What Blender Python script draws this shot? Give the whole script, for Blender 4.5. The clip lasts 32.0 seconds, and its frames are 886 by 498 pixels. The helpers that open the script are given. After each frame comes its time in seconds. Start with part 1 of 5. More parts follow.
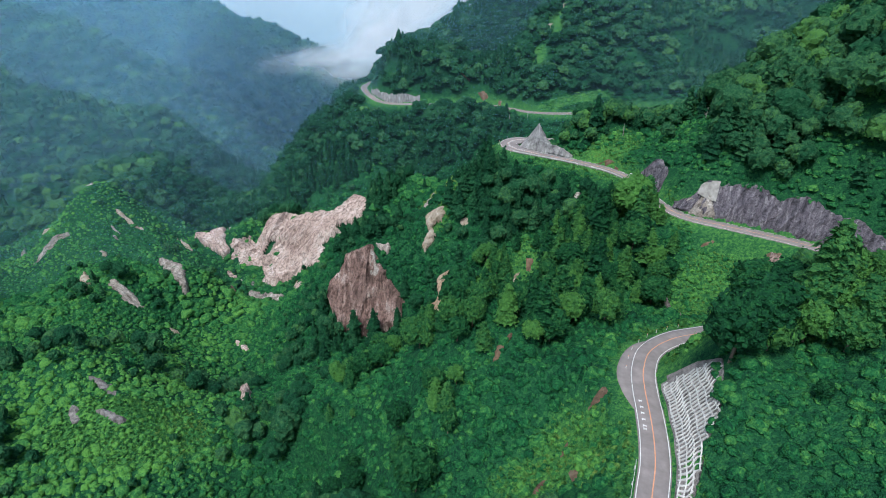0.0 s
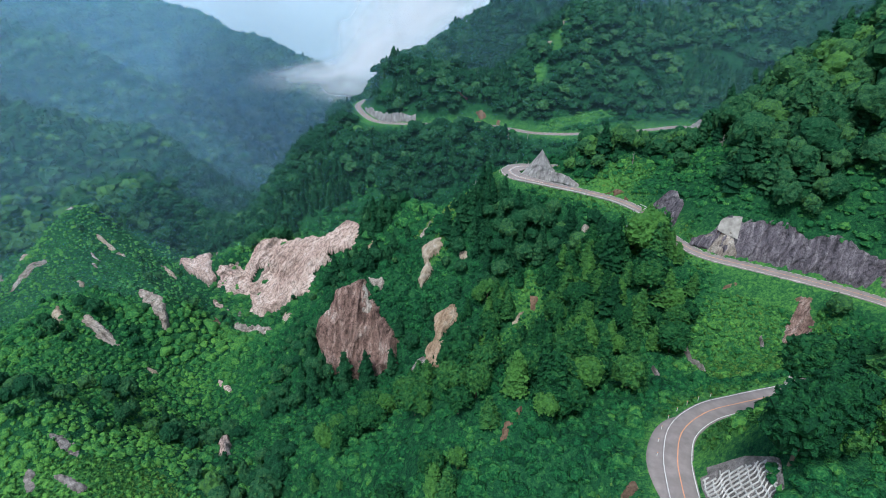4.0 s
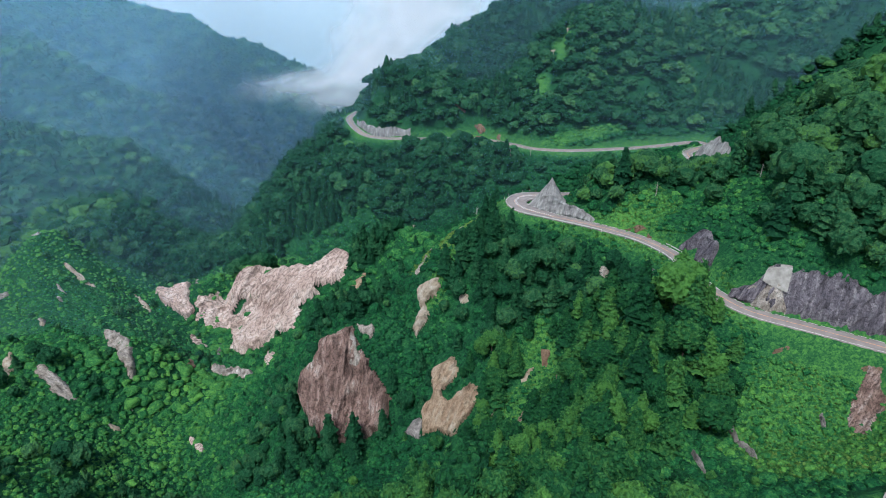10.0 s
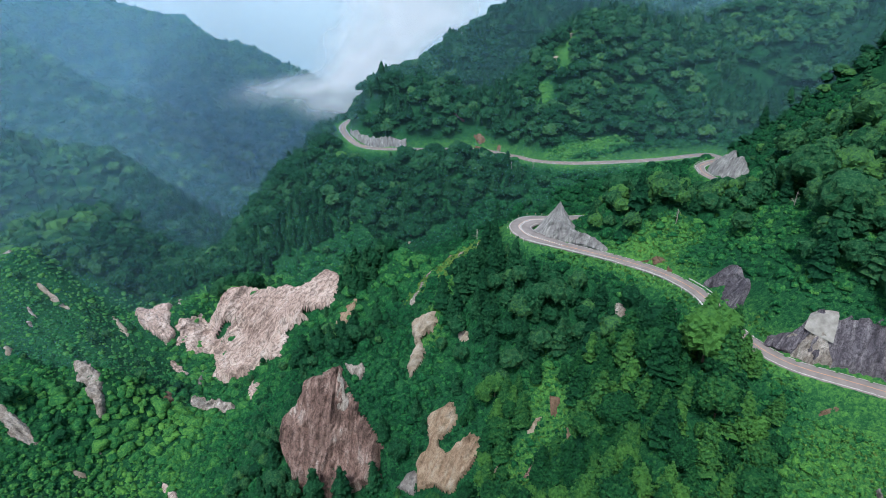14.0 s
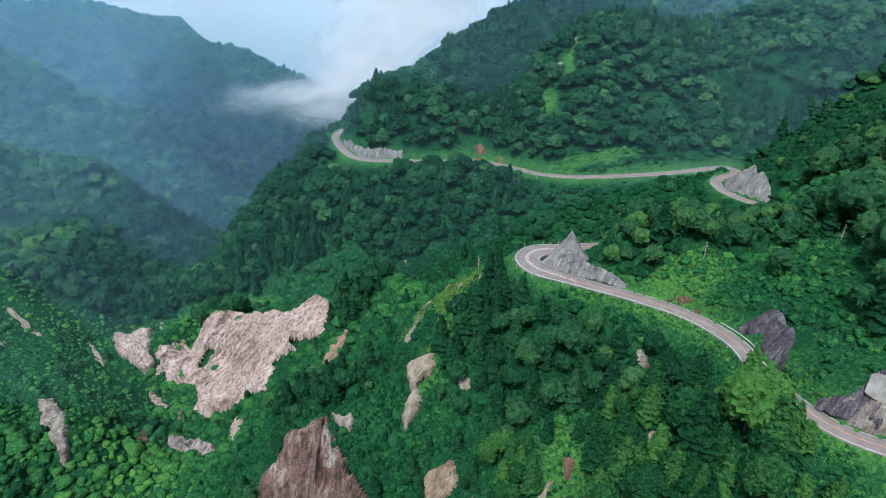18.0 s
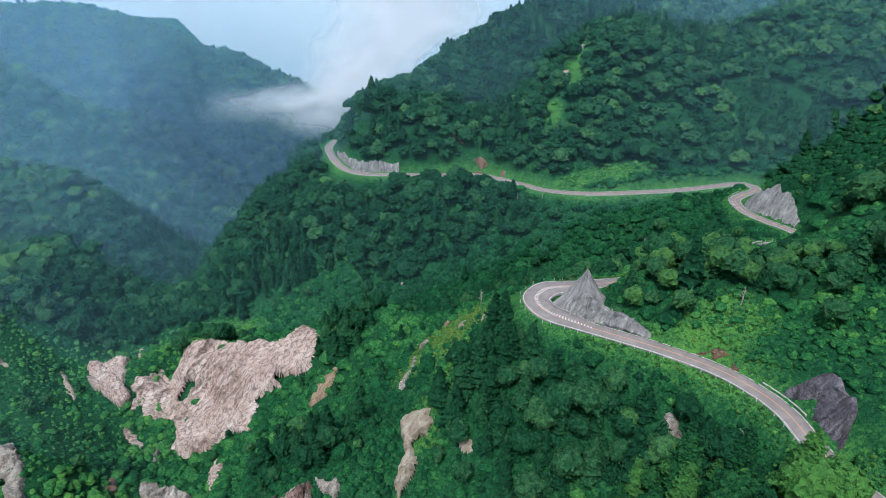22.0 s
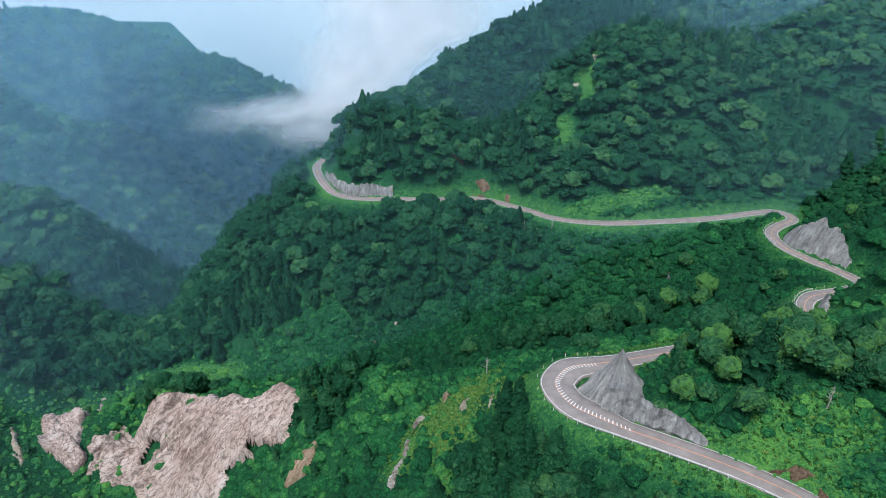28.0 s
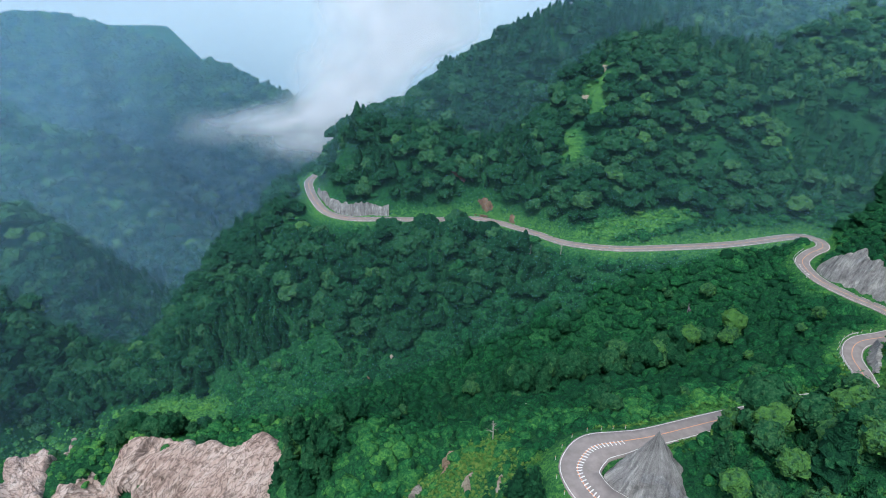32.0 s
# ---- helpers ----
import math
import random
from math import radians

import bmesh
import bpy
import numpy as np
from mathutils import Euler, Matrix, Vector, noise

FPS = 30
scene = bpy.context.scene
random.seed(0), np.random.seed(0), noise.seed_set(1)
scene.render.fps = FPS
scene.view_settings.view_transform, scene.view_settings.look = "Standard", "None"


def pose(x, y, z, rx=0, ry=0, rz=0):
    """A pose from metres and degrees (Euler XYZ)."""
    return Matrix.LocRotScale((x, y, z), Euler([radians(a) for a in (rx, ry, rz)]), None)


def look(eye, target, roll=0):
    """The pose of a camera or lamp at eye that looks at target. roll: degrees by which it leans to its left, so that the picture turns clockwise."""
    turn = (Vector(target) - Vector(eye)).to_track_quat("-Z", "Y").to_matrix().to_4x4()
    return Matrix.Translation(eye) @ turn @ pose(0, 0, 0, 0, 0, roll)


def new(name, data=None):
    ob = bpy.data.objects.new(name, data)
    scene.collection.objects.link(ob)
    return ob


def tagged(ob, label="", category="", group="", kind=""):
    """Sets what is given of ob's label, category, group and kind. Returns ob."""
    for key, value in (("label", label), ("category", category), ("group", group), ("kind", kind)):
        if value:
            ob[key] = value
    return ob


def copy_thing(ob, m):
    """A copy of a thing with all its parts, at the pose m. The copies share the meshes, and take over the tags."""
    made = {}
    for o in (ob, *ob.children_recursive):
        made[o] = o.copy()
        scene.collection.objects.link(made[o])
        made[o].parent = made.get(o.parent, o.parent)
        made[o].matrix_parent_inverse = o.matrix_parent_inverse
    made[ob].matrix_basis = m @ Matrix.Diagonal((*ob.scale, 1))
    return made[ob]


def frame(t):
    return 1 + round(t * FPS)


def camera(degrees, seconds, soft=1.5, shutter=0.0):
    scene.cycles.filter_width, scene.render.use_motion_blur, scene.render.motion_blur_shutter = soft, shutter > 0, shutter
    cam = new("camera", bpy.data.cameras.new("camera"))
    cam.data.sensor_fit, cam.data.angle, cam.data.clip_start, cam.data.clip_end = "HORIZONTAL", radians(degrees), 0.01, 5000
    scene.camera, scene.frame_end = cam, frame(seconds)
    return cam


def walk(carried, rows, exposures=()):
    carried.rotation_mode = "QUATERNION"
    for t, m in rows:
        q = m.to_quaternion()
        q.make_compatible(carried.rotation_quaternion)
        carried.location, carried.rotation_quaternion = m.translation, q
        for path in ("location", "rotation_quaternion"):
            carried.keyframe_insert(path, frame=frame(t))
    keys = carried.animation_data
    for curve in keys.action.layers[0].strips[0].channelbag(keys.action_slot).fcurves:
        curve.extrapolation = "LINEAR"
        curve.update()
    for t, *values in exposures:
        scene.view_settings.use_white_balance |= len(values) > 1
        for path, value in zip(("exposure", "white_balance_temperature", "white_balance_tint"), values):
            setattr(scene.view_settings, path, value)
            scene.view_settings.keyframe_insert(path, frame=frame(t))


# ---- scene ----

cam = camera(76.2, 32.0, soft=1.0)
PATH = [
    (0, pose(0.00, 0.00, 130.00, 60.600, -0.000, 0.000)),
    (1, pose(-0.21, 5.28, 130.13, 60.770, -0.028, -0.123)),
    (2, pose(-0.39, 10.66, 130.25, 61.099, -0.036, -0.219)),
    (3, pose(-0.54, 16.14, 130.36, 61.435, -0.044, -0.331)),
    (4.2, pose(-0.67, 22.84, 130.47, 61.813, -0.100, -0.418)),
    (5.5, pose(-0.77, 30.25, 130.56, 61.953, -0.017, -0.551)),
    (7, pose(-0.82, 38.98, 130.65, 61.972, 0.047, -0.648)),
    (9, pose(-0.80, 50.88, 130.72, 61.960, 0.056, -0.786)),
    (12, pose(-0.60, 69.26, 130.76, 61.991, -0.019, -0.950)),
    (15.5, pose(-0.16, 91.36, 130.71, 62.081, -0.094, -1.152)),
    (19, pose(0.44, 114.01, 130.58, 62.130, -0.019, -1.266)),
    (22, pose(1.03, 133.72, 130.43, 62.240, -0.095, -1.316)),
    (25, pose(1.65, 153.59, 130.26, 62.310, -0.049, -1.385)),
    (28, pose(2.26, 173.52, 130.07, 62.447, 0.021, -1.496)),
    (30, pose(2.65, 186.78, 129.96, 62.593, -0.008, -1.491)),
    (32, pose(2.99, 199.98, 129.85, 62.739, -0.037, -1.487)),
]
walk(cam, PATH, [(0, 0.56, 5800, 5), (32, 0.54, 5850, 5)])

# ---- light: an overcast summer day ----
world = bpy.data.worlds.new("world")
scene.world = world
world.use_nodes = True
wn = world.node_tree.nodes
sky = wn.new("ShaderNodeTexSky")
sky.sky_type, sky.sun_disc = "NISHITA", False
sky.sun_elevation, sky.sun_rotation = radians(61), radians(205)
sky.air_density, sky.dust_density, sky.ozone_density = 1.0, 4.0, 1.0
wn["Background"].inputs["Strength"].default_value = 0.105
world.node_tree.links.new(sky.outputs["Color"], wn["Background"].inputs["Color"])
sun = new("sun", bpy.data.lights.new("sun", "SUN"))
sun.data.energy, sun.data.angle, sun.data.color = 2.5, radians(14), (1.0, 0.97, 0.92)
sun.matrix_world = look((0, 0, 300), (70, 150, 0))


# ---- materials ----
def material(name, colors, scale=1.0, rough=0.85, bump=0.3, bump_scale=8.0, detail=6.0, spec=0.2):
    """A procedural surface: a colour ramp over noise in metres, with fine relief."""
    m = bpy.data.materials.new(name)
    m.use_nodes = True
    nt = m.node_tree
    b = nt.nodes["Principled BSDF"]
    b.inputs["Roughness"].default_value = rough
    b.inputs["Specular IOR Level"].default_value = spec
    co = nt.nodes.new("ShaderNodeTexCoord")
    n1 = nt.nodes.new("ShaderNodeTexNoise")
    n1.inputs["Scale"].default_value, n1.inputs["Detail"].default_value = scale, detail
    n1.inputs["Roughness"].default_value = 0.65
    ramp = nt.nodes.new("ShaderNodeValToRGB")
    e = ramp.color_ramp.elements
    while len(e) < len(colors):
        e.new(0.5)
    for i, c in enumerate(colors):
        e[i].position = 0.3 + 0.4 * i / max(1, len(colors) - 1)
        e[i].color = (*c, 1)
    nt.links.new(co.outputs["Object"], n1.inputs["Vector"])
    nt.links.new(n1.outputs["Fac"], ramp.inputs["Fac"])
    nt.links.new(ramp.outputs["Color"], b.inputs["Base Color"])
    if bump:
        n2 = nt.nodes.new("ShaderNodeTexNoise")
        n2.inputs["Scale"].default_value, n2.inputs["Detail"].default_value = bump_scale, 4
        nt.links.new(co.outputs["Object"], n2.inputs["Vector"])
        bp = nt.nodes.new("ShaderNodeBump")
        bp.inputs["Strength"].default_value, bp.inputs["Distance"].default_value = bump, 0.4
        nt.links.new(n2.outputs["Fac"], bp.inputs["Height"])
        nt.links.new(bp.outputs["Normal"], b.inputs["Normal"])
    return m


ASPHALT = material("worn_asphalt", [(0.168, 0.148, 0.143), (0.208, 0.183, 0.176), (0.26, 0.23, 0.222)], 0.35, 0.9, 0.1, 30)


def leaf_material(name, by_object, dark, mid, grey, light):
    """Foliage whose tone varies from plant to plant and, finely, from leaf clump to leaf clump."""
    m = bpy.data.materials.new(name)
    m.use_nodes = True
    nt = m.node_tree
    b = nt.nodes["Principled BSDF"]
    b.inputs["Roughness"].default_value, b.inputs["Specular IOR Level"].default_value = 0.8, 0.12
    if by_object:
        src = nt.nodes.new("ShaderNodeObjectInfo").outputs["Random"]
    else:
        at = nt.nodes.new("ShaderNodeAttribute")
        at.attribute_name = "tone"
        src = at.outputs["Fac"]
    geo = nt.nodes.new("ShaderNodeNewGeometry")
    mix = nt.nodes.new("ShaderNodeMath")
    mix.operation = "MULTIPLY_ADD"
    mix.inputs[1].default_value = 0.2
    nt.links.new(geo.outputs["Random Per Island"], mix.inputs[0])
    # clumps of leaves: each its own tone and swelling, at two sizes, over a soft drift of tone
    fine = nt.nodes.new("ShaderNodeTexNoise")
    fine.inputs["Scale"].default_value, fine.inputs["Detail"].default_value, fine.inputs["Roughness"].default_value = 0.9, 4, 0.75
    nt.links.new(geo.outputs["Position"], fine.inputs["Vector"])
    big, small = nt.nodes.new("ShaderNodeTexVoronoi"), nt.nodes.new("ShaderNodeTexVoronoi")
    big.inputs["Scale"].default_value, small.inputs["Scale"].default_value = 1.15, 2.7
    tones = []
    for vor, gain in ((big, 0.34), (small, 0.34)):
        nt.links.new(geo.outputs["Position"], vor.inputs["Vector"])
        sep = nt.nodes.new("ShaderNodeSeparateColor")
        nt.links.new(vor.outputs["Color"], sep.inputs[0])
        g = nt.nodes.new("ShaderNodeMath")
        g.operation = "MULTIPLY_ADD"
        g.inputs[1].default_value, g.inputs[2].default_value = gain, -0.5 * gain
        nt.links.new(sep.outputs[0], g.inputs[0])
        tones.append(g.outputs[0])
    drift = nt.nodes.new("ShaderNodeMath")
    drift.operation = "MULTIPLY_ADD"
    drift.inputs[1].default_value, drift.inputs[2].default_value = 0.5, -0.25
    nt.links.new(fine.outputs["Fac"], drift.inputs[0])
    add1, leafy, both = nt.nodes.new("ShaderNodeMath"), nt.nodes.new("ShaderNodeMath"), nt.nodes.new("ShaderNodeMath")
    nt.links.new(tones[0], add1.inputs[0])
    nt.links.new(tones[1], add1.inputs[1])
    nt.links.new(add1.outputs[0], leafy.inputs[0])
    nt.links.new(drift.outputs[0], leafy.inputs[1])
    hs = nt.nodes.new("ShaderNodeMath")
    hs.operation = "MULTIPLY_ADD"
    hs.inputs[1].default_value = 0.6
    nt.links.new(big.outputs["Distance"], hs.inputs[0])
    nt.links.new(small.outputs["Distance"], hs.inputs[2])
    bump = nt.nodes.new("ShaderNodeBump")
    bump.invert = True
    bump.inputs["Strength"].default_value, bump.inputs["Distance"].default_value = 0.8, 0.4
    nt.links.new(hs.outputs[0], bump.inputs["Height"])
    nt.links.new(bump.outputs["Normal"], b.inputs["Normal"])
    off = nt.nodes.new("ShaderNodeMath")
    off.operation = "MULTIPLY_ADD"
    off.inputs[1].default_value, off.inputs[2].default_value = 0.85, -0.04
    nt.links.new(src, off.inputs[0])
    nt.links.new(off.outputs[0], mix.inputs[2])
    ramp = nt.nodes.new("ShaderNodeValToRGB")
    e = ramp.color_ramp.elements
    e.new(0.5)
    e.new(0.7)
    for i, (p, c) in enumerate(((0.02, dark), (0.36, mid), (0.62, grey), (1.0, light))):
        e[i].position, e[i].color = p, (*c, 1)
    nt.links.new(mix.outputs[0], both.inputs[0])
    nt.links.new(leafy.outputs[0], both.inputs[1])
    nt.links.new(both.outputs[0], ramp.inputs["Fac"])
    nt.links.new(ramp.outputs["Color"], b.inputs["Base Color"])
    tr = nt.nodes.new("ShaderNodeBsdfTranslucent")
    nt.links.new(ramp.outputs["Color"], tr.inputs["Color"])
    sh = nt.nodes.new("ShaderNodeMixShader")
    sh.inputs[0].default_value = 0.3
    nt.links.new(b.outputs[0], sh.inputs[1])
    nt.links.new(tr.outputs[0], sh.inputs[2])
    nt.links.new(sh.outputs[0], nt.nodes["Material Output"].inputs["Surface"])
    return m


LEAF = leaf_material("mixed_foliage", False, (0.008, 0.050, 0.023), (0.019, 0.120, 0.040), (0.052, 0.192, 0.054), (0.135, 0.34, 0.065))
TREE_LEAF = leaf_material("tree_foliage", True, (0.009, 0.053, 0.022), (0.020, 0.103, 0.033), (0.047, 0.147, 0.042), (0.086, 0.228, 0.048))
WOOD_LEAF = leaf_material("wood_foliage", False, (0.008, 0.048, 0.023), (0.017, 0.088, 0.035), (0.043, 0.126, 0.056), (0.088, 0.222, 0.052))
GRASS_LEAF = leaf_material("grass_and_herbs", False, (0.025, 0.105, 0.035), (0.065, 0.20, 0.05), (0.125, 0.255, 0.06), (0.21, 0.31, 0.08))
GROUND = leaf_material("undergrowth", False, (0.006, 0.036, 0.02), (0.016, 0.09, 0.035), (0.035, 0.14, 0.045), (0.11, 0.29, 0.06))
BARK = material("bark", [(0.07, 0.055, 0.04), (0.13, 0.11, 0.085), (0.2, 0.18, 0.15)], 2.0, 0.9, 0.5, 9)
DEAD_WOOD = material("bleached_wood", [(0.20, 0.185, 0.165), (0.30, 0.28, 0.255), (0.40, 0.38, 0.35)], 2.0, 0.9, 0.4, 9)
PALE_CONCRETE = material("pale_concrete", [(0.34, 0.33, 0.31), (0.46, 0.45, 0.43), (0.58, 0.57, 0.55)], 0.7, 0.9, 0.2, 8)
WHITE_PAINT = material("road_paint", [(0.40, 0.39, 0.38), (0.58, 0.57, 0.56), (0.72, 0.72, 0.7)], 1.2, 0.8, 0.05, 20)
ORANGE_PAINT = material("orange_road_paint", [(0.46, 0.22, 0.13), (0.56, 0.27, 0.15), (0.64, 0.32, 0.18)], 1.0, 0.8, 0.05, 20)
WHITE_METAL = material("white_coated_steel", [(0.40, 0.40, 0.39), (0.52, 0.52, 0.50), (0.62, 0.62, 0.6)], 1.5, 0.5, 0.05, 20, spec=0.4)
CONCRETE = material("weathered_concrete", [(0.17, 0.16, 0.148), (0.26, 0.248, 0.23), (0.36, 0.345, 0.325)], 0.5, 0.92, 0.25, 6)


def rock_material(name, colors, crack, scale=0.16, streak=0.36, cell=(0.42, 0.16)):
    """Weathered rock: blotches, streaks down the fall, dark cracks, fine relief."""
    m = bpy.data.materials.new(name)
    m.use_nodes = True
    nt = m.node_tree
    b = nt.nodes["Principled BSDF"]
    b.inputs["Roughness"].default_value, b.inputs["Specular IOR Level"].default_value = 0.95, 0.15
    co = nt.nodes.new("ShaderNodeTexCoord")
    at = nt.nodes.new("ShaderNodeAttribute")
    at.attribute_name = "flow"
    mp = nt.nodes.new("ShaderNodeMapping")
    mp.inputs["Scale"].default_value = (0.7, 0.13, 1)
    nt.links.new(at.outputs["Vector"], mp.inputs["Vector"])
    spots = nt.nodes.new("ShaderNodeTexNoise")
    spots.inputs["Scale"].default_value, spots.inputs["Detail"].default_value, spots.inputs["Roughness"].default_value = scale, 10, 0.72
    nt.links.new(co.outputs["Object"], spots.inputs["Vector"])
    runs = nt.nodes.new("ShaderNodeTexNoise")
    runs.inputs["Scale"].default_value, runs.inputs["Detail"].default_value, runs.inputs["Roughness"].default_value = 1.0, 6, 0.7
    nt.links.new(mp.outputs["Vector"], runs.inputs["Vector"])
    mix = nt.nodes.new("ShaderNodeMix")
    mix.inputs[0].default_value = streak
    nt.links.new(spots.outputs["Fac"], mix.inputs[2])
    nt.links.new(runs.outputs["Fac"], mix.inputs[3])
    ramp = nt.nodes.new("ShaderNodeValToRGB")
    e = ramp.color_ramp.elements
    while len(e) < len(colors):
        e.new(0.5)
    for i, c in enumerate(colors):
        e[i].position, e[i].color = 0.39 + 0.22 * i / (len(colors) - 1), (*c, 1)
    nt.links.new(mix.outputs[0], ramp.inputs["Fac"])
    # thin cracks, bent by the blotches
    vor = nt.nodes.new("ShaderNodeTexVoronoi")
    vor.feature = "DISTANCE_TO_EDGE"
    mp2 = nt.nodes.new("ShaderNodeMapping")
    mp2.inputs["Scale"].default_value = (*cell, 1)
    warp = nt.nodes.new("ShaderNodeVectorMath")
    warp.operation = "MULTIPLY_ADD"
    warp.inputs[1].default_value = (9, 9, 0)
    nt.links.new(spots.outputs["Color"], warp.inputs[0])
    nt.links.new(at.outputs["Vector"], warp.inputs[2])
    nt.links.new(warp.outputs[0], mp2.inputs["Vector"])
    nt.links.new(mp2.outputs["Vector"], vor.inputs["Vector"])
    edge = nt.nodes.new("ShaderNodeMapRange")
    edge.inputs["From Max"].default_value = 0.11
    edge.inputs["To Min"].default_value, edge.inputs["To Max"].default_value = crack, 0.0
    nt.links.new(vor.outputs["Distance"], edge.inputs["Value"])
    dk = nt.nodes.new("ShaderNodeMix")
    dk.data_type = "RGBA"
    dk.inputs[7].default_value = (*[0.4 * v for v in colors[0]], 1)
    nt.links.new(edge.outputs[0], dk.inputs[0])
    nt.links.new(ramp.outputs["Color"], dk.inputs[6])
    nt.links.new(dk.outputs[2], b.inputs["Base Color"])
    fine = nt.nodes.new("ShaderNodeTexNoise")
    fine.inputs["Scale"].default_value, fine.inputs["Detail"].default_value, fine.inputs["Roughness"].default_value = 0.9, 6, 0.75
    nt.links.new(co.outputs["Object"], fine.inputs["Vector"])
    ad = nt.nodes.new("ShaderNodeMath")
    nt.links.new(fine.outputs["Fac"], ad.inputs[0])
    nt.links.new(runs.outputs["Fac"], ad.inputs[1])
    bp = nt.nodes.new("ShaderNodeBump")
    bp.inputs["Strength"].default_value, bp.inputs["Distance"].default_value = 1.0, 1.1
    nt.links.new(ad.outputs[0], bp.inputs["Height"])
    nt.links.new(bp.outputs["Normal"], b.inputs["Normal"])
    return m


ROCKS = {
    "pink": rock_material("pink_tuff", [(0.24, 0.175, 0.15), (0.47, 0.355, 0.31), (0.57, 0.46, 0.41), (0.66, 0.585, 0.55)], 0.8, 0.055, 0.42, (0.19, 0.06)),
    "pale": rock_material("pale_tuff", [(0.13, 0.112, 0.096), (0.28, 0.24, 0.205), (0.42, 0.375, 0.335), (0.56, 0.52, 0.48)], 0.7, 0.16, 0.4, (0.4, 0.15)),
    "red": rock_material("red_brown_rock", [(0.08, 0.056, 0.048), (0.20, 0.128, 0.108), (0.31, 0.215, 0.185), (0.50, 0.43, 0.39)], 0.8, 0.09, 0.42, (0.3, 0.11)),
    "tan": rock_material("tan_soil", [(0.17, 0.135, 0.095), (0.32, 0.26, 0.19), (0.42, 0.36, 0.29), (0.5, 0.455, 0.39)], 0.3, 0.22),
    "ochre": rock_material("ochre_rock", [(0.17, 0.115, 0.075), (0.33, 0.235, 0.16), (0.41, 0.315, 0.225), (0.5, 0.43, 0.345)], 0.55, 0.13, 0.42, (0.3, 0.1)),
    "soil": rock_material("red_soil", [(0.10, 0.065, 0.045), (0.19, 0.125, 0.085), (0.27, 0.195, 0.14)], 0.3, 0.3),
    "grey": rock_material("grey_gravel", [(0.11, 0.10, 0.10), (0.24, 0.22, 0.21), (0.4, 0.37, 0.35)], 0.5, 0.35),
    "dark": rock_material("dark_slate_cut", [(0.05, 0.046, 0.056), (0.125, 0.113, 0.135), (0.19, 0.172, 0.198), (0.34, 0.32, 0.34)], 0.8, 0.14, 0.6),
    "shotcrete": rock_material("grey_shotcrete", [(0.13, 0.125, 0.125), (0.25, 0.245, 0.245), (0.34, 0.335, 0.33), (0.52, 0.51, 0.50)], 0.35, 0.22, 0.6),
}

# ---- shape of the land: ridge, slope and valley heights joined by one smooth surface ----
LEFT_FOREGROUND = [
    (-107, -80, 23), (-80, 53, 3), (-25, 100, -6), (-117, 112, -22), (-86, 118, -27), (-213, 120, 17), (-47, 128, -41), (-40, 138, -4),
    (-154, 140, -24), (-113, 146, -17), (-150, 180, -14), (-188, 185, -32), (-99, 214, -71), (-29, 224, -39), (-47, 229, -38), (-62, 231, -41),
    (-347, 240, -10), (-41, 248, -11), (-36, 250, -13), (-139, 251, -65), (-42, 270, -12), (-175, 274, -37), (-158, 284, -44), (-162, 285, -50),
    (-158, 291, -43), (-125, 299, -74),
]
LEFT_HILL_AND_VALLEY = [
    (-264, 300, -83), (-235, 315, -57), (-124, 334, -88), (-127, 335, -87), (-152, 346, -88), (-109, 352, -78), (-149, 355, -86), (-246, 366, -56),
    (-144, 378, -84), (-339, 380, -102), (-150, 380, -66), (-128, 385, -57), (-237, 389, -66), (-249, 390, -57), (-273, 400, -44),
]
NEAR_SLOPES = [
    (80, -53, 77), (80, 20, 70), (0, 27, 30), (55, 68, 54), (29, 72, 31), (120, 73, 93), (13, 75, 27), (66, 82, 58),
    (53, 83, 60), (-11, 88, 10), (27, 93, 28), (62, 94, 59), (35, 95, 43), (-3, 98, 25), (73, 98, 64), (39, 112, 45),
    (14, 126, 41), (6, 132, 37), (-15, 147, 7), (73, 150, 13), (104, 150, 20), (92, 154, 14), (60, 160, 8),
]
RIGHT_HILLSIDE = [
    (118, 172, 17), (167, 173, 87), (85, 176, 6), (86, 182, 6), (75, 189, 17), (76, 198, 30), (347, 200, 157), (107, 207, 45),
    (109, 216, 50), (108, 222, 50), (117, 229, 62), (101, 230, 43), (137, 232, 61), (75, 234, 22), (86, 265, 46), (101, 265, 48),
    (90, 266, 47), (200, 267, 110), (83, 271, 50), (533, 333, 197), (120, 354, 4), (267, 373, 90), (208, 406, 26), (71, 414, -31),
]
BACK_OF_SPUR = [
    (25, 299, 16), (-46, 300, -46), (-27, 300, -24), (24, 308, 18), (21, 309, 15), (-58, 312, -52), (-12, 312, -4), (9, 316, -1),
    (-97, 325, -75), (-15, 328, -3), (-23, 331, -13), (-31, 335, -13), (-61, 361, -32), (30, 368, -28), (-72, 370, -44), (-25, 378, -40),
    (-97, 383, -53), (-96, 383, -56), (-65, 398, -60), (-97, 400, -68),
]
CENTRE_SPUR = [
    (66, 172, 6), (55, 194, 6), (65, 195, 20), (7, 220, -36), (36, 227, -12), (18, 229, -16), (-3, 234, -21), (40, 236, -12),
    (63, 237, 11), (60, 240, 20), (63, 245, 18), (34, 248, 0), (-8, 253, -5), (-5, 256, -8), (-3, 266, 2), (-2, 267, 7),
    (65, 275, 40), (-3, 280, 1), (12, 290, 12),
]
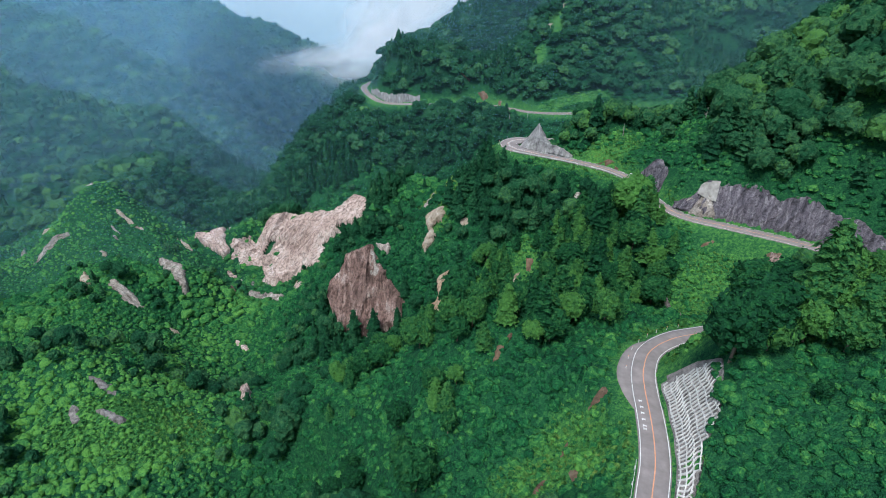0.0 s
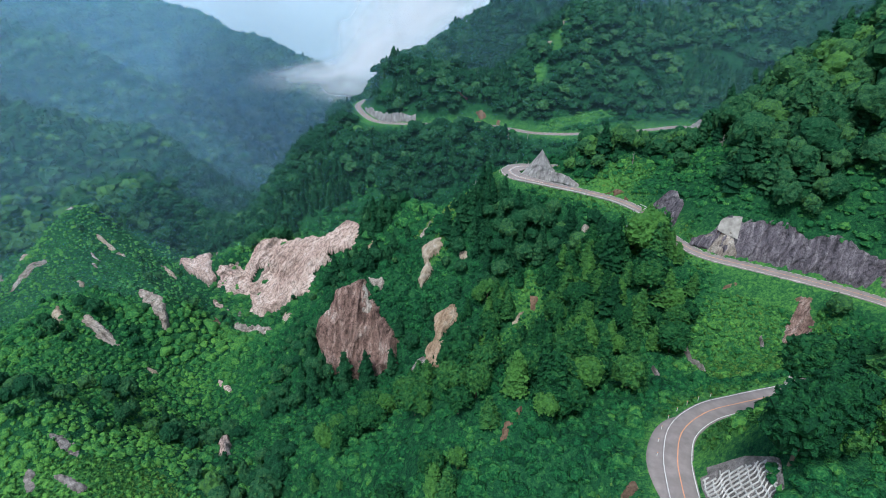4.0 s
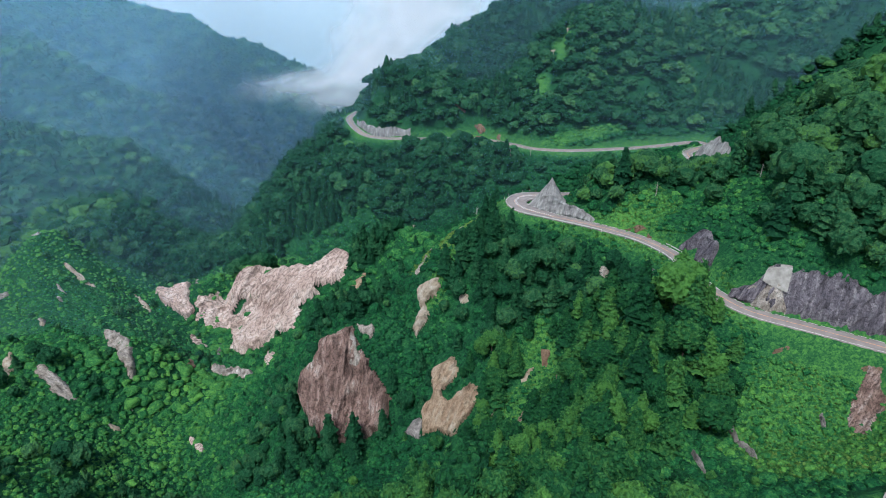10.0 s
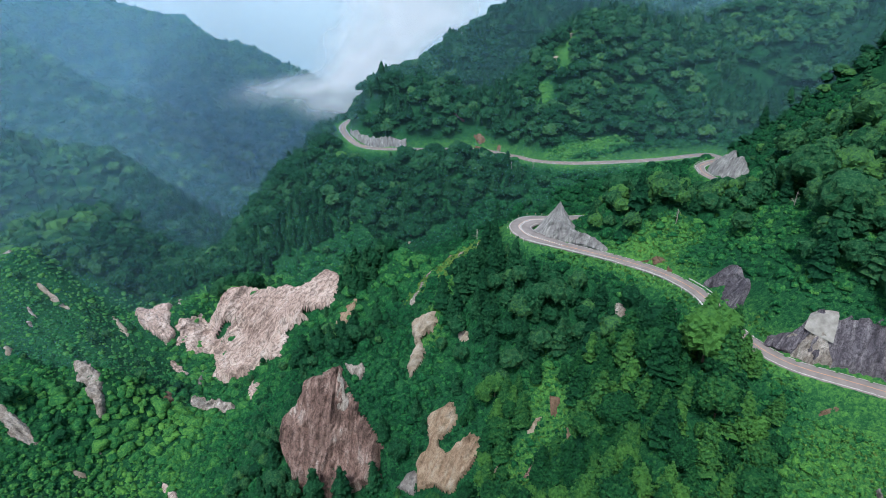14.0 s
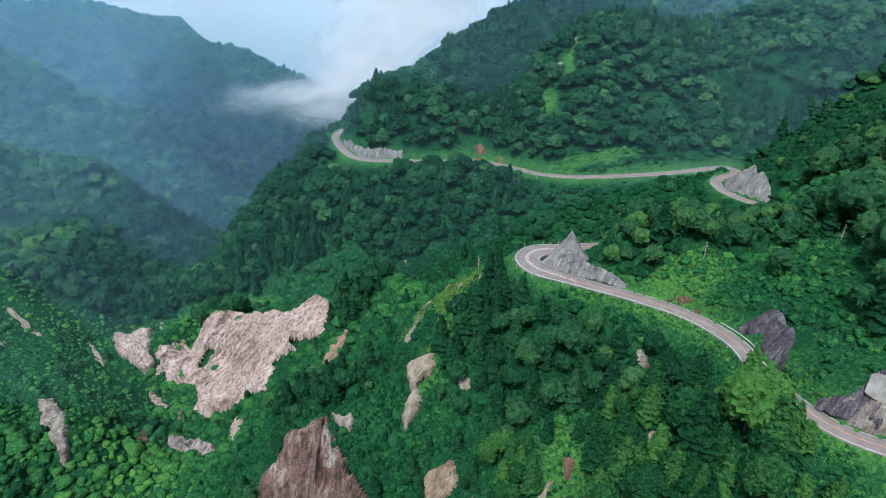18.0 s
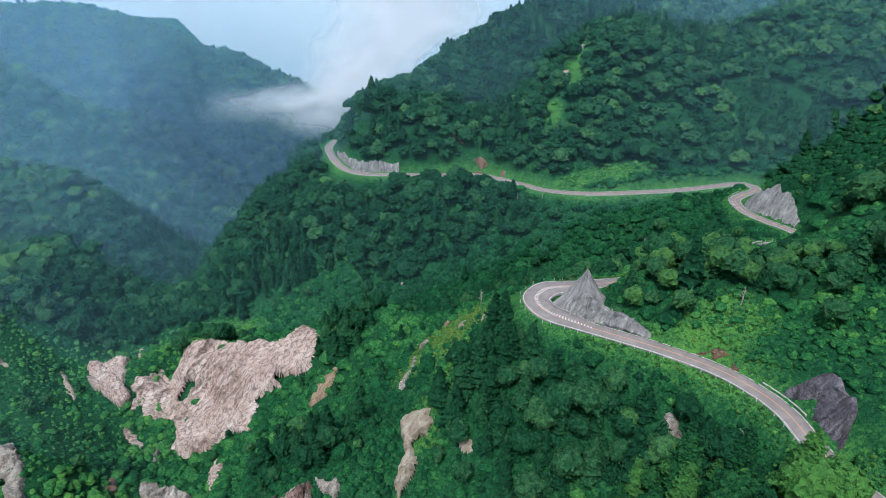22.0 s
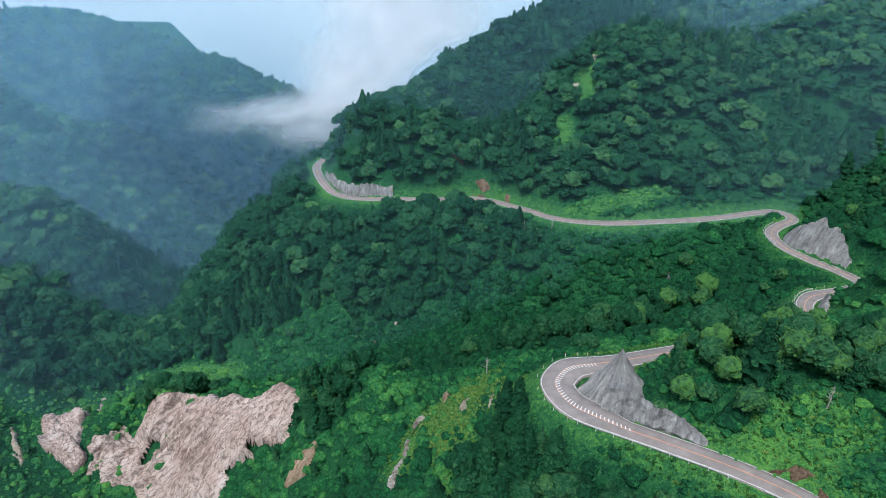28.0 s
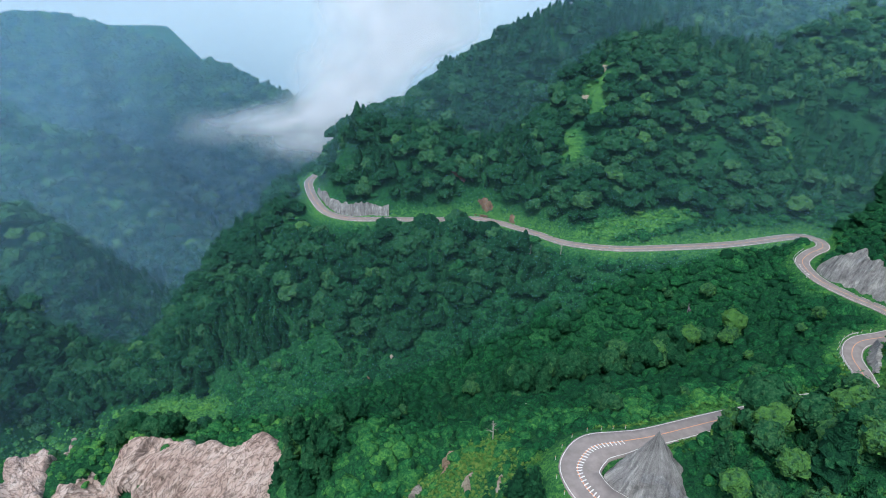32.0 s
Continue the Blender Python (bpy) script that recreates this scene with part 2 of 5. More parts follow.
LEFT_VALLEY = [
    (-427, 400, -57), (-128, 400, -70), (-238, 402, -59), (-203, 407, -84), (-201, 407, -92), (-269, 408, -42), (-112, 412, -84), (-426, 420, -132),
    (-219, 454, -89), (-236, 471, -76), (-178, 478, -91), (-148, 489, -59), (-188, 515, -103), (-123, 519, -32), (-305, 520, -63), (-239, 529, -58),
    (-289, 555, -30), (-400, 560, -43), (-195, 570, -114), (-200, 635, -124), (-307, 640, -83),
]
LOWER_MOUNTAIN_SLOPE = [
    (98, 419, -10), (122, 419, -13), (63, 421, -20), (-56, 423, -57), (128, 423, -3), (6, 432, -36), (-87, 438, -55), (-44, 442, -36),
    (-20, 444, -46), (42, 449, -13), (3, 452, -11), (192, 463, 18), (-76, 467, -32), (121, 467, 25), (87, 470, 17), (307, 480, 79),
    (161, 481, 31), (235, 484, 37),
]
UPPER_MOUNTAIN_RIDGE = [
    (45, 512, 26), (130, 512, 54), (24, 514, 14), (0, 516, 23), (-42, 529, 4), (110, 534, 71), (91, 535, 50), (-52, 545, 29),
    (51, 547, 20), (-18, 570, 43), (87, 596, 53), (32, 610, 61), (60, 620, 78), (93, 630, 88), (127, 640, 93), (326, 640, 117),
    (178, 650, 102), (248, 650, 109),
]
FAR_VALLEY_AND_MOUNTAINS = [
    (467, 667, 143), (-213, 693, -130), (-180, 700, -150), (-560, 747, 23), (-406, 747, -21), (-80, 747, -123), (-325, 761, -70), (80, 800, -57),
    (267, 827, 77), (-200, 867, -150), (-528, 935, 5), (-322, 972, -92), (-432, 1008, -42), (-720, 1200, 42), (-596, 1200, 34), (-551, 1200, 29),
    (-455, 1200, 1), (-355, 1200, -36), (-285, 1200, -64), (-231, 1200, -92), (-180, 1200, -140), (-896, 1250, 45),
    (-900, 1420, -30), (-720, 1400, -50), (-596, 1400, -60), (-455, 1400, -95), (-355, 1400, -130), (-250, 1400, -180),
]
LANDFORM = np.array([*LEFT_FOREGROUND, *LEFT_HILL_AND_VALLEY, *NEAR_SLOPES, *RIGHT_HILLSIDE, *BACK_OF_SPUR, *CENTRE_SPUR, *LEFT_VALLEY, *LOWER_MOUNTAIN_SLOPE, *UPPER_MOUNTAIN_RIDGE, *FAR_VALLEY_AND_MOUNTAINS], float)
ROAD_NEAR = [(31.5, 48, 47), (33.2, 56.8, 46), (35.9, 63.6, 45), (39, 70.9, 44.3), (41.2, 78.2, 43.6), (42.9, 85.6, 42.8),
             (44.4, 93.1, 42), (46.5, 100.4, 41.2), (51, 108.6, 40), (59.7, 116, 38), (70.5, 121.0, 36.0), (82.0, 124.8, 35.0),
             (94.0, 128.1, 34.4), (112, 132.5, 33.2), (134, 143, 32), (147, 157, 31)]
ROAD_WALL = [(146.6, 166.9, 30), (137.8, 176.3, 30), (125.5, 184.5, 30.3), (111.5, 192.8, 30.6), (97, 201.2, 31), (90.6, 210.9, 31.3),
             (87.6, 222.9, 31.6), (86.5, 234.3, 32), (82.5, 243.3, 32), (76.6, 250, 32.3), (66.9, 257.2, 32.6), (55.3, 264, 32.8),
             (45.2, 269.6, 33)]
ROAD_BEND = [(36.2, 275.8, 33), (33.1, 283.4, 33), (35, 288.2, 33), (39.2, 291.7, 32.8), (46.7, 293.1, 32.3), (54.7, 295.1, 31.5),
             (79.3, 305.3, 27), (106.4, 314, 22.5), (126.3, 319.2, 19.8), (132.4, 329.2, 18.5), (136.4, 340.3, 17.8), (144.2, 348, 17.2),
             (156.7, 351.8, 16.5), (171, 358, 15.5)]
ROAD_FAR = [(170.4, 369.9, 14.5), (165.7, 382.1, 13.5), (162.2, 396.3, 12.6), (165.1, 411.7, 11.8), (174, 421.1, 11.2), (185.2, 428.7, 10.6),
            (188, 437.5, 10), (180.3, 442.8, 9.3), (150.3, 440.2, 7), (120.7, 441.2, 5), (94, 443.6, 3.5), (71.6, 454.3, 1.5),
            (57.3, 471.5, -0.5), (32.1, 494.6, -3), (3, 495, -3.2), (-19.7, 496.3, -3.2), (-42.3, 497.2, -3), (-56.5, 505.6, -3),
            (-66, 522.2, -3), (-73.2, 541.3, -3), (-77, 560, -3), (-72, 585, -4)]


def spline(points, step=1.0):
    """Evenly spaced samples of a smooth curve through the points."""
    p = np.array(points, float)
    q = np.vstack([2 * p[0] - p[1], p, 2 * p[-1] - p[-2]])
    out = []
    for i in range(len(p) - 1):
        a, b, c, d = q[i:i + 4]
        n = max(2, int(np.linalg.norm(c - b) / step * 2))
        t = np.linspace(0, 1, n, endpoint=False)[:, None]
        out.append(0.5 * (2 * b + (c - a) * t + (2 * a - 5 * b + 4 * c - d) * t ** 2 + (3 * b - a - 3 * c + d) * t ** 3))
    out = np.vstack(out + [p[-1:]])
    s = np.concatenate([[0], np.cumsum(np.linalg.norm(np.diff(out, axis=0), axis=1))])
    t = np.arange(0, s[-1], step)
    return np.stack([np.interp(t, s, out[:, k]) for k in range(3)], -1)


ROAD = spline(ROAD_NEAR + ROAD_WALL + ROAD_BEND + ROAD_FAR)


def lattice(ix, iy, seed):
    h = np.sin(ix * 127.1 + iy * 311.7 + seed * 74.7) * 43758.5453
    return h - np.floor(h)


def value_noise(x, y, seed=0):
    ix, iy = np.floor(x), np.floor(y)
    fx, fy = x - ix, y - iy
    fx, fy = fx * fx * (3 - 2 * fx), fy * fy * (3 - 2 * fy)
    a, b = lattice(ix, iy, seed), lattice(ix + 1, iy, seed)
    c, d = lattice(ix, iy + 1, seed), lattice(ix + 1, iy + 1, seed)
    return (a * (1 - fx) + b * fx) * (1 - fy) + (c * (1 - fx) + d * fx) * fy - 0.5


def fbm(x, y, octaves=4, seed=0):
    out, amp = 0.0, 1.0
    for k in range(octaves):
        out = out + amp * value_noise(x * 2 ** k, y * 2 ** k, seed + k * 13)
        amp *= 0.5
    return out


SOFT = 6.5
_k = np.sqrt(((LANDFORM[:, None, :2] - LANDFORM[None, :, :2]) ** 2).sum(-1) + SOFT ** 2)
_n = len(LANDFORM)
_a = np.zeros((_n + 3, _n + 3))
_a[:_n, :_n] = -_k + np.eye(_n) * 1.2
_a[:_n, _n:] = np.c_[np.ones(_n), LANDFORM[:, :2] / 100]
_a[_n:, :_n] = _a[:_n, _n:].T
_w = np.linalg.solve(_a, np.r_[LANDFORM[:, 2], 0, 0, 0])


def land(x, y):
    """Height of the natural ground, before the road was cut into it."""
    shape = np.shape(x)
    x, y = np.ravel(x).astype(float), np.ravel(y).astype(float)
    z = np.empty(len(x))
    for i in range(0, len(x), 20000):
        s = slice(i, i + 20000)
        d = np.sqrt((x[s, None] - LANDFORM[:, 0]) ** 2 + (y[s, None] - LANDFORM[:, 1]) ** 2 + SOFT ** 2)
        z[s] = -d @ _w[:_n] + _w[_n] + (_w[_n + 1] * x[s] + _w[_n + 2] * y[s]) / 100
    # the far country: rounded ranges round the valley
    far = np.hypot(x + 250, y - 500)
    ranges = -60 + 150 * fbm(x / 900, y / 900, 3, 5)
    behind = np.clip((y - 1150) / 250, 0, 1)
    ranges = ranges - 420 * behind * np.clip((900 - np.abs(x)) / 300, 0, 1)
    m = np.clip((far - 1020) / 330, 0, 1)
    m = m * m * (3 - 2 * m)
    z = z * (1 - m) + ranges * m
    rough = np.clip((y - 330) / 300, 0.25, 1.0)
    z = z + rough * (9 * fbm(x / 70, y / 90, 3, 2) + 2.2 * fbm(x / 14, y / 14, 2, 9))
    # side spurs and gullies run down the mountain sides
    fold = 0.5 - np.abs(2 * value_noise(x / 62 + 1.6 * value_noise(x / 120, y / 120, 17), y / 210, 23))
    z = z + fold * 15 * np.clip((y - 440) / 120, 0, 1)
    fold = 0.5 - np.abs(2 * value_noise((x + y) / 105 + value_noise(x / 150, y / 150, 27), (x - y) / 330, 29))
    z = z + fold * 34 * np.clip((-140 - x) / 140, 0, 1) * np.clip((y - 520) / 200, 0, 1) * np.clip((1150 - y) / 160, 0, 1)
    # ribs and gullies of the near spur and the left hill, steeper than the country between them
    ways = road_gap(x, y)[0]
    rib = 0.35 - np.abs(2 * value_noise(x / 24 + 0.9 * value_noise(x / 60, y / 60, 51), y / 95 + 0.004 * x, 53))
    spur = np.clip((y - 165) / 40, 0, 1) * np.clip((410 - y) / 50, 0, 1) * np.clip((x + 130) / 40, 0, 1) * np.clip((115 - x) / 30, 0, 1)
    z = z + 10 * rib * spur * np.clip((ways - 9) / 25, 0, 1)
    rib = 0.4 - np.abs(2 * value_noise((0.62 * x + 0.78 * y) / 17 + 0.8 * value_noise(x / 50, y / 50, 57), (0.78 * x - 0.62 * y) / 110, 59))
    z = z + 6 * rib * np.clip((-135 - x) / 40, 0, 1) * np.clip((y - 240) / 50, 0, 1) * np.clip((470 - y) / 40, 0, 1)
    return z.reshape(shape)


def bend_widening(x, y):
    """1 in the hairpin, where the road is wider on its inside, falling to 0 outside it."""
    return np.clip(1 - (np.hypot(x - 36, y - 282) - 9) / 9, 0, 1)


def road_gap(x, y, signed=False):
    """Distance to the road's middle line, and its height there; signed: and whether the place is on its uphill side."""
    shape = np.shape(x)
    x, y = np.ravel(x).astype(float), np.ravel(y).astype(float)
    d, z, up = np.full(len(x), 999.0), np.zeros(len(x)), np.ones(len(x), bool)
    r = ROAD[::2]
    way = np.gradient(r[:, :2], axis=0)
    near = np.where((x > r[:, 0].min() - 40) & (x < r[:, 0].max() + 40) & (y > r[:, 1].min() - 40) & (y < r[:, 1].max() + 40))[0]
    for i in range(0, len(near), 20000):
        s = near[i:i + 20000]
        q = (x[s, None] - r[:, 0]) ** 2 + (y[s, None] - r[:, 1]) ** 2
        j = q.argmin(1)
        d[s], z[s] = np.sqrt(q[np.arange(len(s)), j]), r[j, 2]
        up[s] = way[j, 1] * (x[s] - r[j, 0]) - way[j, 0] * (y[s] - r[j, 1]) > 0
    if signed:
        return d.reshape(shape), z.reshape(shape), up.reshape(shape)
    return d.reshape(shape), z.reshape(shape)


def ground_height(x, y):
    z = land(x, y)
    d, rz, up = road_gap(x, y, True)
    wide = 2.6 * bend_widening(x, y)
    low = rz - np.clip(d - 4.2, 0, None) * 0.95 - 0.12
    high = np.where(up, rz + np.clip(d - 3.7 - wide, 0, None) * 1.55 - 0.12, rz - 0.12 - np.clip(d - 4.2, 0, None) * 0.22)
    high = np.where(~up & (d > 26), 1e4, high)
    return np.where(d < 900, np.clip(z, low, high), z)


# ---- the ground: one sheet to the horizon, finest where the camera looks down on it ----
def axis(lo, hi, step, far_lo, far_hi, growth=1.16):
    mid = np.arange(lo, hi + 0.01, step)
    up, down = [hi], [lo]
    s = step
    while up[-1] < far_hi:
        s *= growth
        up.append(up[-1] + s)
    s = step
    while down[-1] > far_lo:
        s *= growth
        down.append(down[-1] - s)
    return np.concatenate([down[:0:-1], mid, up[1:]])


GX, GY = axis(-290, 250, 2.1, -4800, 4800), axis(40, 640, 2.1, -4700, 4900)
MX, MY = np.meshgrid(GX, GY)
GZ = ground_height(MX, MY)


def ground_at(x, y):
    """Height of the built ground at places."""
    x, y = np.asarray(x, float), np.asarray(y, float)
    i = np.clip(np.searchsorted(GX, x) - 1, 0, len(GX) - 2)
    j = np.clip(np.searchsorted(GY, y) - 1, 0, len(GY) - 2)
    u, v = (x - GX[i]) / (GX[i + 1] - GX[i]), (y - GY[j]) / (GY[j + 1] - GY[j])
    return (GZ[j, i] * (1 - u) + GZ[j, i + 1] * u) * (1 - v) + (GZ[j + 1, i] * (1 - u) + GZ[j + 1, i + 1] * u) * v


def grid_faces(rows, cols, closed=False):
    a = np.arange((rows - 1) * cols).reshape(rows - 1, cols)[:, :-1].ravel()
    return np.stack([a, a + 1, a + cols + 1, a + cols], -1)


def mesh_from(name, verts, faces, mat, smooth=True):
    """A mesh of quads (or triangles) from arrays."""
    me = bpy.data.meshes.new(name)
    verts, faces = np.asarray(verts, np.float32), np.asarray(faces, np.int32)
    k = faces.shape[1]
    me.vertices.add(len(verts))
    me.vertices.foreach_set("co", verts.ravel())
    me.loops.add(faces.size)
    me.loops.foreach_set("vertex_index", faces.ravel())
    me.polygons.add(len(faces))
    me.polygons.foreach_set("loop_start", np.arange(0, faces.size, k, dtype=np.int32))
    me.polygons.foreach_set("use_smooth", np.full(len(faces), smooth))
    me.materials.append(mat)
    me.update(calc_edges=True)
    me.validate()
    return me


ground = new("ground", mesh_from("ground", np.stack([MX, MY, GZ], -1).reshape(-1, 3), grid_faces(len(GY), len(GX)), GROUND))
tagged(ground, "steep green valley ground with undergrowth and bare soil", "ground", kind="structure")


# ---- the road ----
def road_frame(line):
    t = np.gradient(line[:, :2], axis=0)
    t /= np.linalg.norm(t, axis=1, keepdims=True)
    return np.stack([t[:, 1], -t[:, 0]], -1)          # to the right of the way


def ribbon(line, offsets, lift=0.0, span=None):
    """A strip along the road; offsets: distance to the right (a number, or one for each sample) and height."""
    side = road_frame(line)
    rows = []
    for o, dz in offsets:
        o = np.broadcast_to(o, len(line))
        rows.append(np.c_[line[:, :2] + side * o[:, None], line[:, 2] + dz + lift])
    v = np.stack(rows, 1)
    if span:
        v = v[span[0]:span[1]]
    return v.reshape(-1, 3), grid_faces(len(v), len(offsets))


def part(name, mesh, parent, label=""):
    ob = new(name, mesh)
    ob.parent = parent
    return tagged(ob, label)


WIDE = bend_widening(ROAD[:, 0], ROAD[:, 1])
RIGHT, LEFT = 2.95 + 2.6 * WIDE, -(2.95 + 0.3 * WIDE)
v, fc = ribbon(ROAD, [(LEFT - 0.05, -0.6), (LEFT, 0.0), (LEFT / 2, 0.04), (0, 0.06), (RIGHT / 2, 0.04), (RIGHT, 0.0), (RIGHT + 0.05, -0.6)], 0.06)
road = tagged(new("road", mesh_from("road", v, fc, ASPHALT)), "worn grey asphalt mountain road with white edge lines", "road", kind="structure")


def stripe(name, mid, width, mat, label, span=None):
    v, f = ribbon(ROAD, [(mid - width / 2, 0), (mid + width / 2, 0)], 0.15, span)
    return part(name, mesh_from(name, v, f, mat), road, label)


stripe("edge_line", LEFT + 0.32, 0.16, WHITE_PAINT, "white painted edge line")
stripe("edge_line", RIGHT - 0.32, 0.16, WHITE_PAINT, "white painted edge line")
stripe("centre_line", (LEFT + RIGHT) / 2 * 0.6, 0.21, ORANGE_PAINT, "faded orange centre line")


def place(x, y):
    return int(((ROAD[:, 0] - x) ** 2 + (ROAD[:, 1] - y) ** 2).argmin())


# white bars across the middle of the hairpin
SIDE = road_frame(ROAD)
for i in range(place(48, 268), place(47, 293), 1):
    c, r = ROAD[i], SIDE[i]
    t = np.array([-r[1], r[0]])
    o = 0.2 + 0.9 * WIDE[i]
    w = 0.45 + 0.2 * WIDE[i]
    q = [c[:2] + r * (o - w) - t * 0.05, c[:2] + r * (o + w) + t * 0.2, c[:2] + r * (o + w) + t * 0.48, c[:2] + r * (o - w) + t * 0.23]
    part("hatch_bar", mesh_from("hatch_bar", [(p[0], p[1], c[2] + 0.165) for p in q], [(0, 1, 2, 3)], WHITE_PAINT), road)
# worn white lettering on the near lane, and slow-down bars on the far road
for n, (i0, k, o) in enumerate(((place(42, 80.5), 6, -1.5), (place(166, 400), 6, -1.6), (place(-3, 495), 7, -1.2))):
    for q in range(k):
        i = i0 + int(q * 1.9)
        c, r = ROAD[i], SIDE[i]
        t = np.array([-r[1], r[0]])
        for dx, w, l in ((-0.2, 0.1, 0.6), (0.1, 0.2, 0.35), (0.32, 0.07, 0.5)):
            m = c[:2] + r * (o + dx)
            p4 = [m - r * w - t * l / 2, m + r * w - t * l / 2, m + r * w + t * l / 2, m - r * w + t * l / 2]
            part("paint_bar", mesh_from("paint_bar", [(p[0], p[1], c[2] + 0.165) for p in p4], [(0, 1, 2, 3)], WHITE_PAINT), road)


def sweep_box(points, half_w, half_h):
    """A bar of rectangular section along points."""
    p = np.array(points, float)
    t = np.gradient(p, axis=0)
    t /= np.linalg.norm(t, axis=1, keepdims=True)
    s = np.cross(t, (0, 0, 1.0))
    s /= np.linalg.norm(s, axis=1, keepdims=True) + 1e-9
    u = np.cross(s, t)
    v = np.stack([p - s * half_w - u * half_h, p + s * half_w - u * half_h, p + s * half_w + u * half_h, p - s * half_w + u * half_h], 1).reshape(-1, 3)
    f = []
    for k in range(len(p) - 1):
        for q in range(4):
            f.append((k * 4 + q, k * 4 + (q + 1) % 4, (k + 1) * 4 + (q + 1) % 4, (k + 1) * 4 + q))
    e = (len(p) - 1) * 4
    return v, np.array(f + [(3, 2, 1, 0), (e, e + 1, e + 2, e + 3)])


def pull_out():
    """A paved bay on the valley side of the near bend."""
    i, j = place(43, 86), place(54, 111)
    k = np.arange(i, j + 1)
    w = 2.9 * np.sin(np.pi * (k - i) / (j - i)) ** 0.8
    line = ROAD[k]
    rows = [np.c_[line[:, :2] + SIDE[k] * (LEFT[k] + 0.1 - w * u)[:, None], line[:, 2] + dz] for u, dz in ((0, 0.045), (0.5, 0.04), (1.0, 0.03), (1.03, -0.9))]
    v = np.stack(rows, 1)[:, ::-1]
    return part("pull_out", mesh_from("pull_out", v.reshape(-1, 3), grid_faces(len(v), 4), ASPHALT), road, "narrow paved bay beside the bend")


pull_out()


def corner_bay():
    """A paved three-cornered bay on the valley side, on a concrete foot."""
    top = [(84.7, 128.2, 34.87), (88.8, 132.3, 34.75), (95.0, 137.2, 34.5), (98.0, 134.9, 34.3), (100.6, 131.8, 34.05), (92.5, 130.2, 34.42)]
    n = len(top)
    v = np.array(top + [(x, y, z - 5.0) for x, y, z in top])
    mid = np.vstack([v, v[:n].mean(0)[None]])
    f = [(q, (q + 1) % n, 2 * n) for q in range(n)]
    for q in range(n):
        f += [(q, q + n, (q + 1) % n + n), (q, (q + 1) % n + n, (q + 1) % n)]
    part("corner_bay", mesh_from("corner_bay", mid, f, ASPHALT, smooth=False), road, "pale grey paved corner bay beside the road")
    rim = spline([(85.0, 128.9, 34.97), (88.8, 132.3, 34.87), (95.0, 137.2, 34.62), (98.0, 134.9, 34.42), (100.4, 132.6, 34.2)], 0.7)
    kv, kf = sweep_box(rim, 0.14, 0.14)
    part("kerb", mesh_from("kerb", kv, kf, CONCRETE, smooth=False), road, "low weathered concrete kerb")



corner_bay()


# ---- bare rock and soil: scars draped on the slopes, cut walls along the road ----
SCARS = []


BULK = {}


def scar(name, kind, outline, bulk=0.0):
    """A bare place; bulk: how far its middle stands out of the slope."""
    BULK[len(SCARS)] = bulk
    SCARS.append((name, kind, outline))


def streak(name, kind, x, y, length, width, turn):
    """A long scar: half length and width, turned about its middle; frayed at its sides."""
    a = np.linspace(0, 2 * math.pi, 13)[:-1]
    c, s = math.cos(radians(turn)), math.sin(radians(turn))
    u, w = length * np.cos(a), width * np.sin(a) * (1 + 0.3 * np.sin(2 * a + x))
    scar(name, kind, np.stack([x + u * c - w * s, y + u * s + w * c], -1))


scar("erosion_cliff", "pink", [(-130.2, 385.5), (-121.0, 386.1), (-109.7, 384.2), (-97.4, 381.2), (-94.7, 376.0), (-90.7, 374.0), (-87.6, 378.8), (-75.5, 366.8), (-68.7, 362.7), (-60, 363), (-52.1, 356.3), (-49.6, 339.8), (-52.6, 331.9), (-59.6, 335.5), (-67.7, 339.8), (-69.6, 333.6), (-80.9, 340.6), (-79.4, 327.3), (-83.5, 323.6), (-94.3, 334.8), (-105.8, 330.8), (-119.2, 329.5), (-128.3, 337.6), (-131.2, 349.5), (-133.2, 353.4), (-149.1, 356.3), (-151.9, 361.8), (-156.5, 355.9), (-157.0, 364.0), (-161.0, 369.0), (-154.9, 374.8), (-148.5, 380.0), (-143.4, 380.9), (-137.2, 384.4)])
scar("red_crag", "red", [(-48.7, 244.4), (-45.5, 249.2), (-40.7, 250.5), (-35.6, 250.6), (-31.5, 244.9), (-26.2, 239.1), (-19.3, 231.7), (-20.0, 226.4), (-16.8, 220.6), (-26.9, 222.1), (-32.5, 219.8), (-42.6, 218.5), (-53.8, 219.6), (-52.5, 227.8), (-57.4, 235.2), (-57.1, 242.1), (-52.0, 243.7)], 0.3)
scar("spire", "pale", [(-44.3, 247.3), (-39.7, 249.6), (-36.0, 250.2), (-33.6, 244.7), (-30.5, 240.6), (-34.6, 238.1), (-37.6, 240.0), (-41.2, 237.8), (-44.3, 241.3)], 0.9)
scar("cap", "pale", [(-36.6, 252.2), (-28.0, 252.9), (-26.1, 249.4), (-27.7, 247.2), (-33.9, 249.4)], 0.6)
scar("foot", "pale", [(-44.4, 226.0), (-40.5, 229.1), (-37.1, 227.8), (-35.3, 224.8), (-32.5, 220.9), (-36.8, 219.4), (-42.6, 218.8)], 0.8)
scar("ochre_scar", "ochre", [(-3.3, 235.3), (6.2, 232.9), (7.3, 229.0), (4.7, 226.1), (1.3, 224.7), (3.6, 222.1), (7.9, 223.6), (16.4, 223.3), (16.8, 219.4), (13.0, 215.1), (5.3, 211.3), (-5.8, 213.4), (-6.7, 218.5), (-4.7, 224.3), (-1.1, 227.8)], 0.8)
scar("spur_scar", "tan", [(-7.3, 272.5), (1.4, 264.1), (0.5, 259.5), (-3.0, 259.8), (-4.3, 251.5), (-9.4, 242.3), (-10.5, 247.9), (-8.0, 260.3)], 0.6)
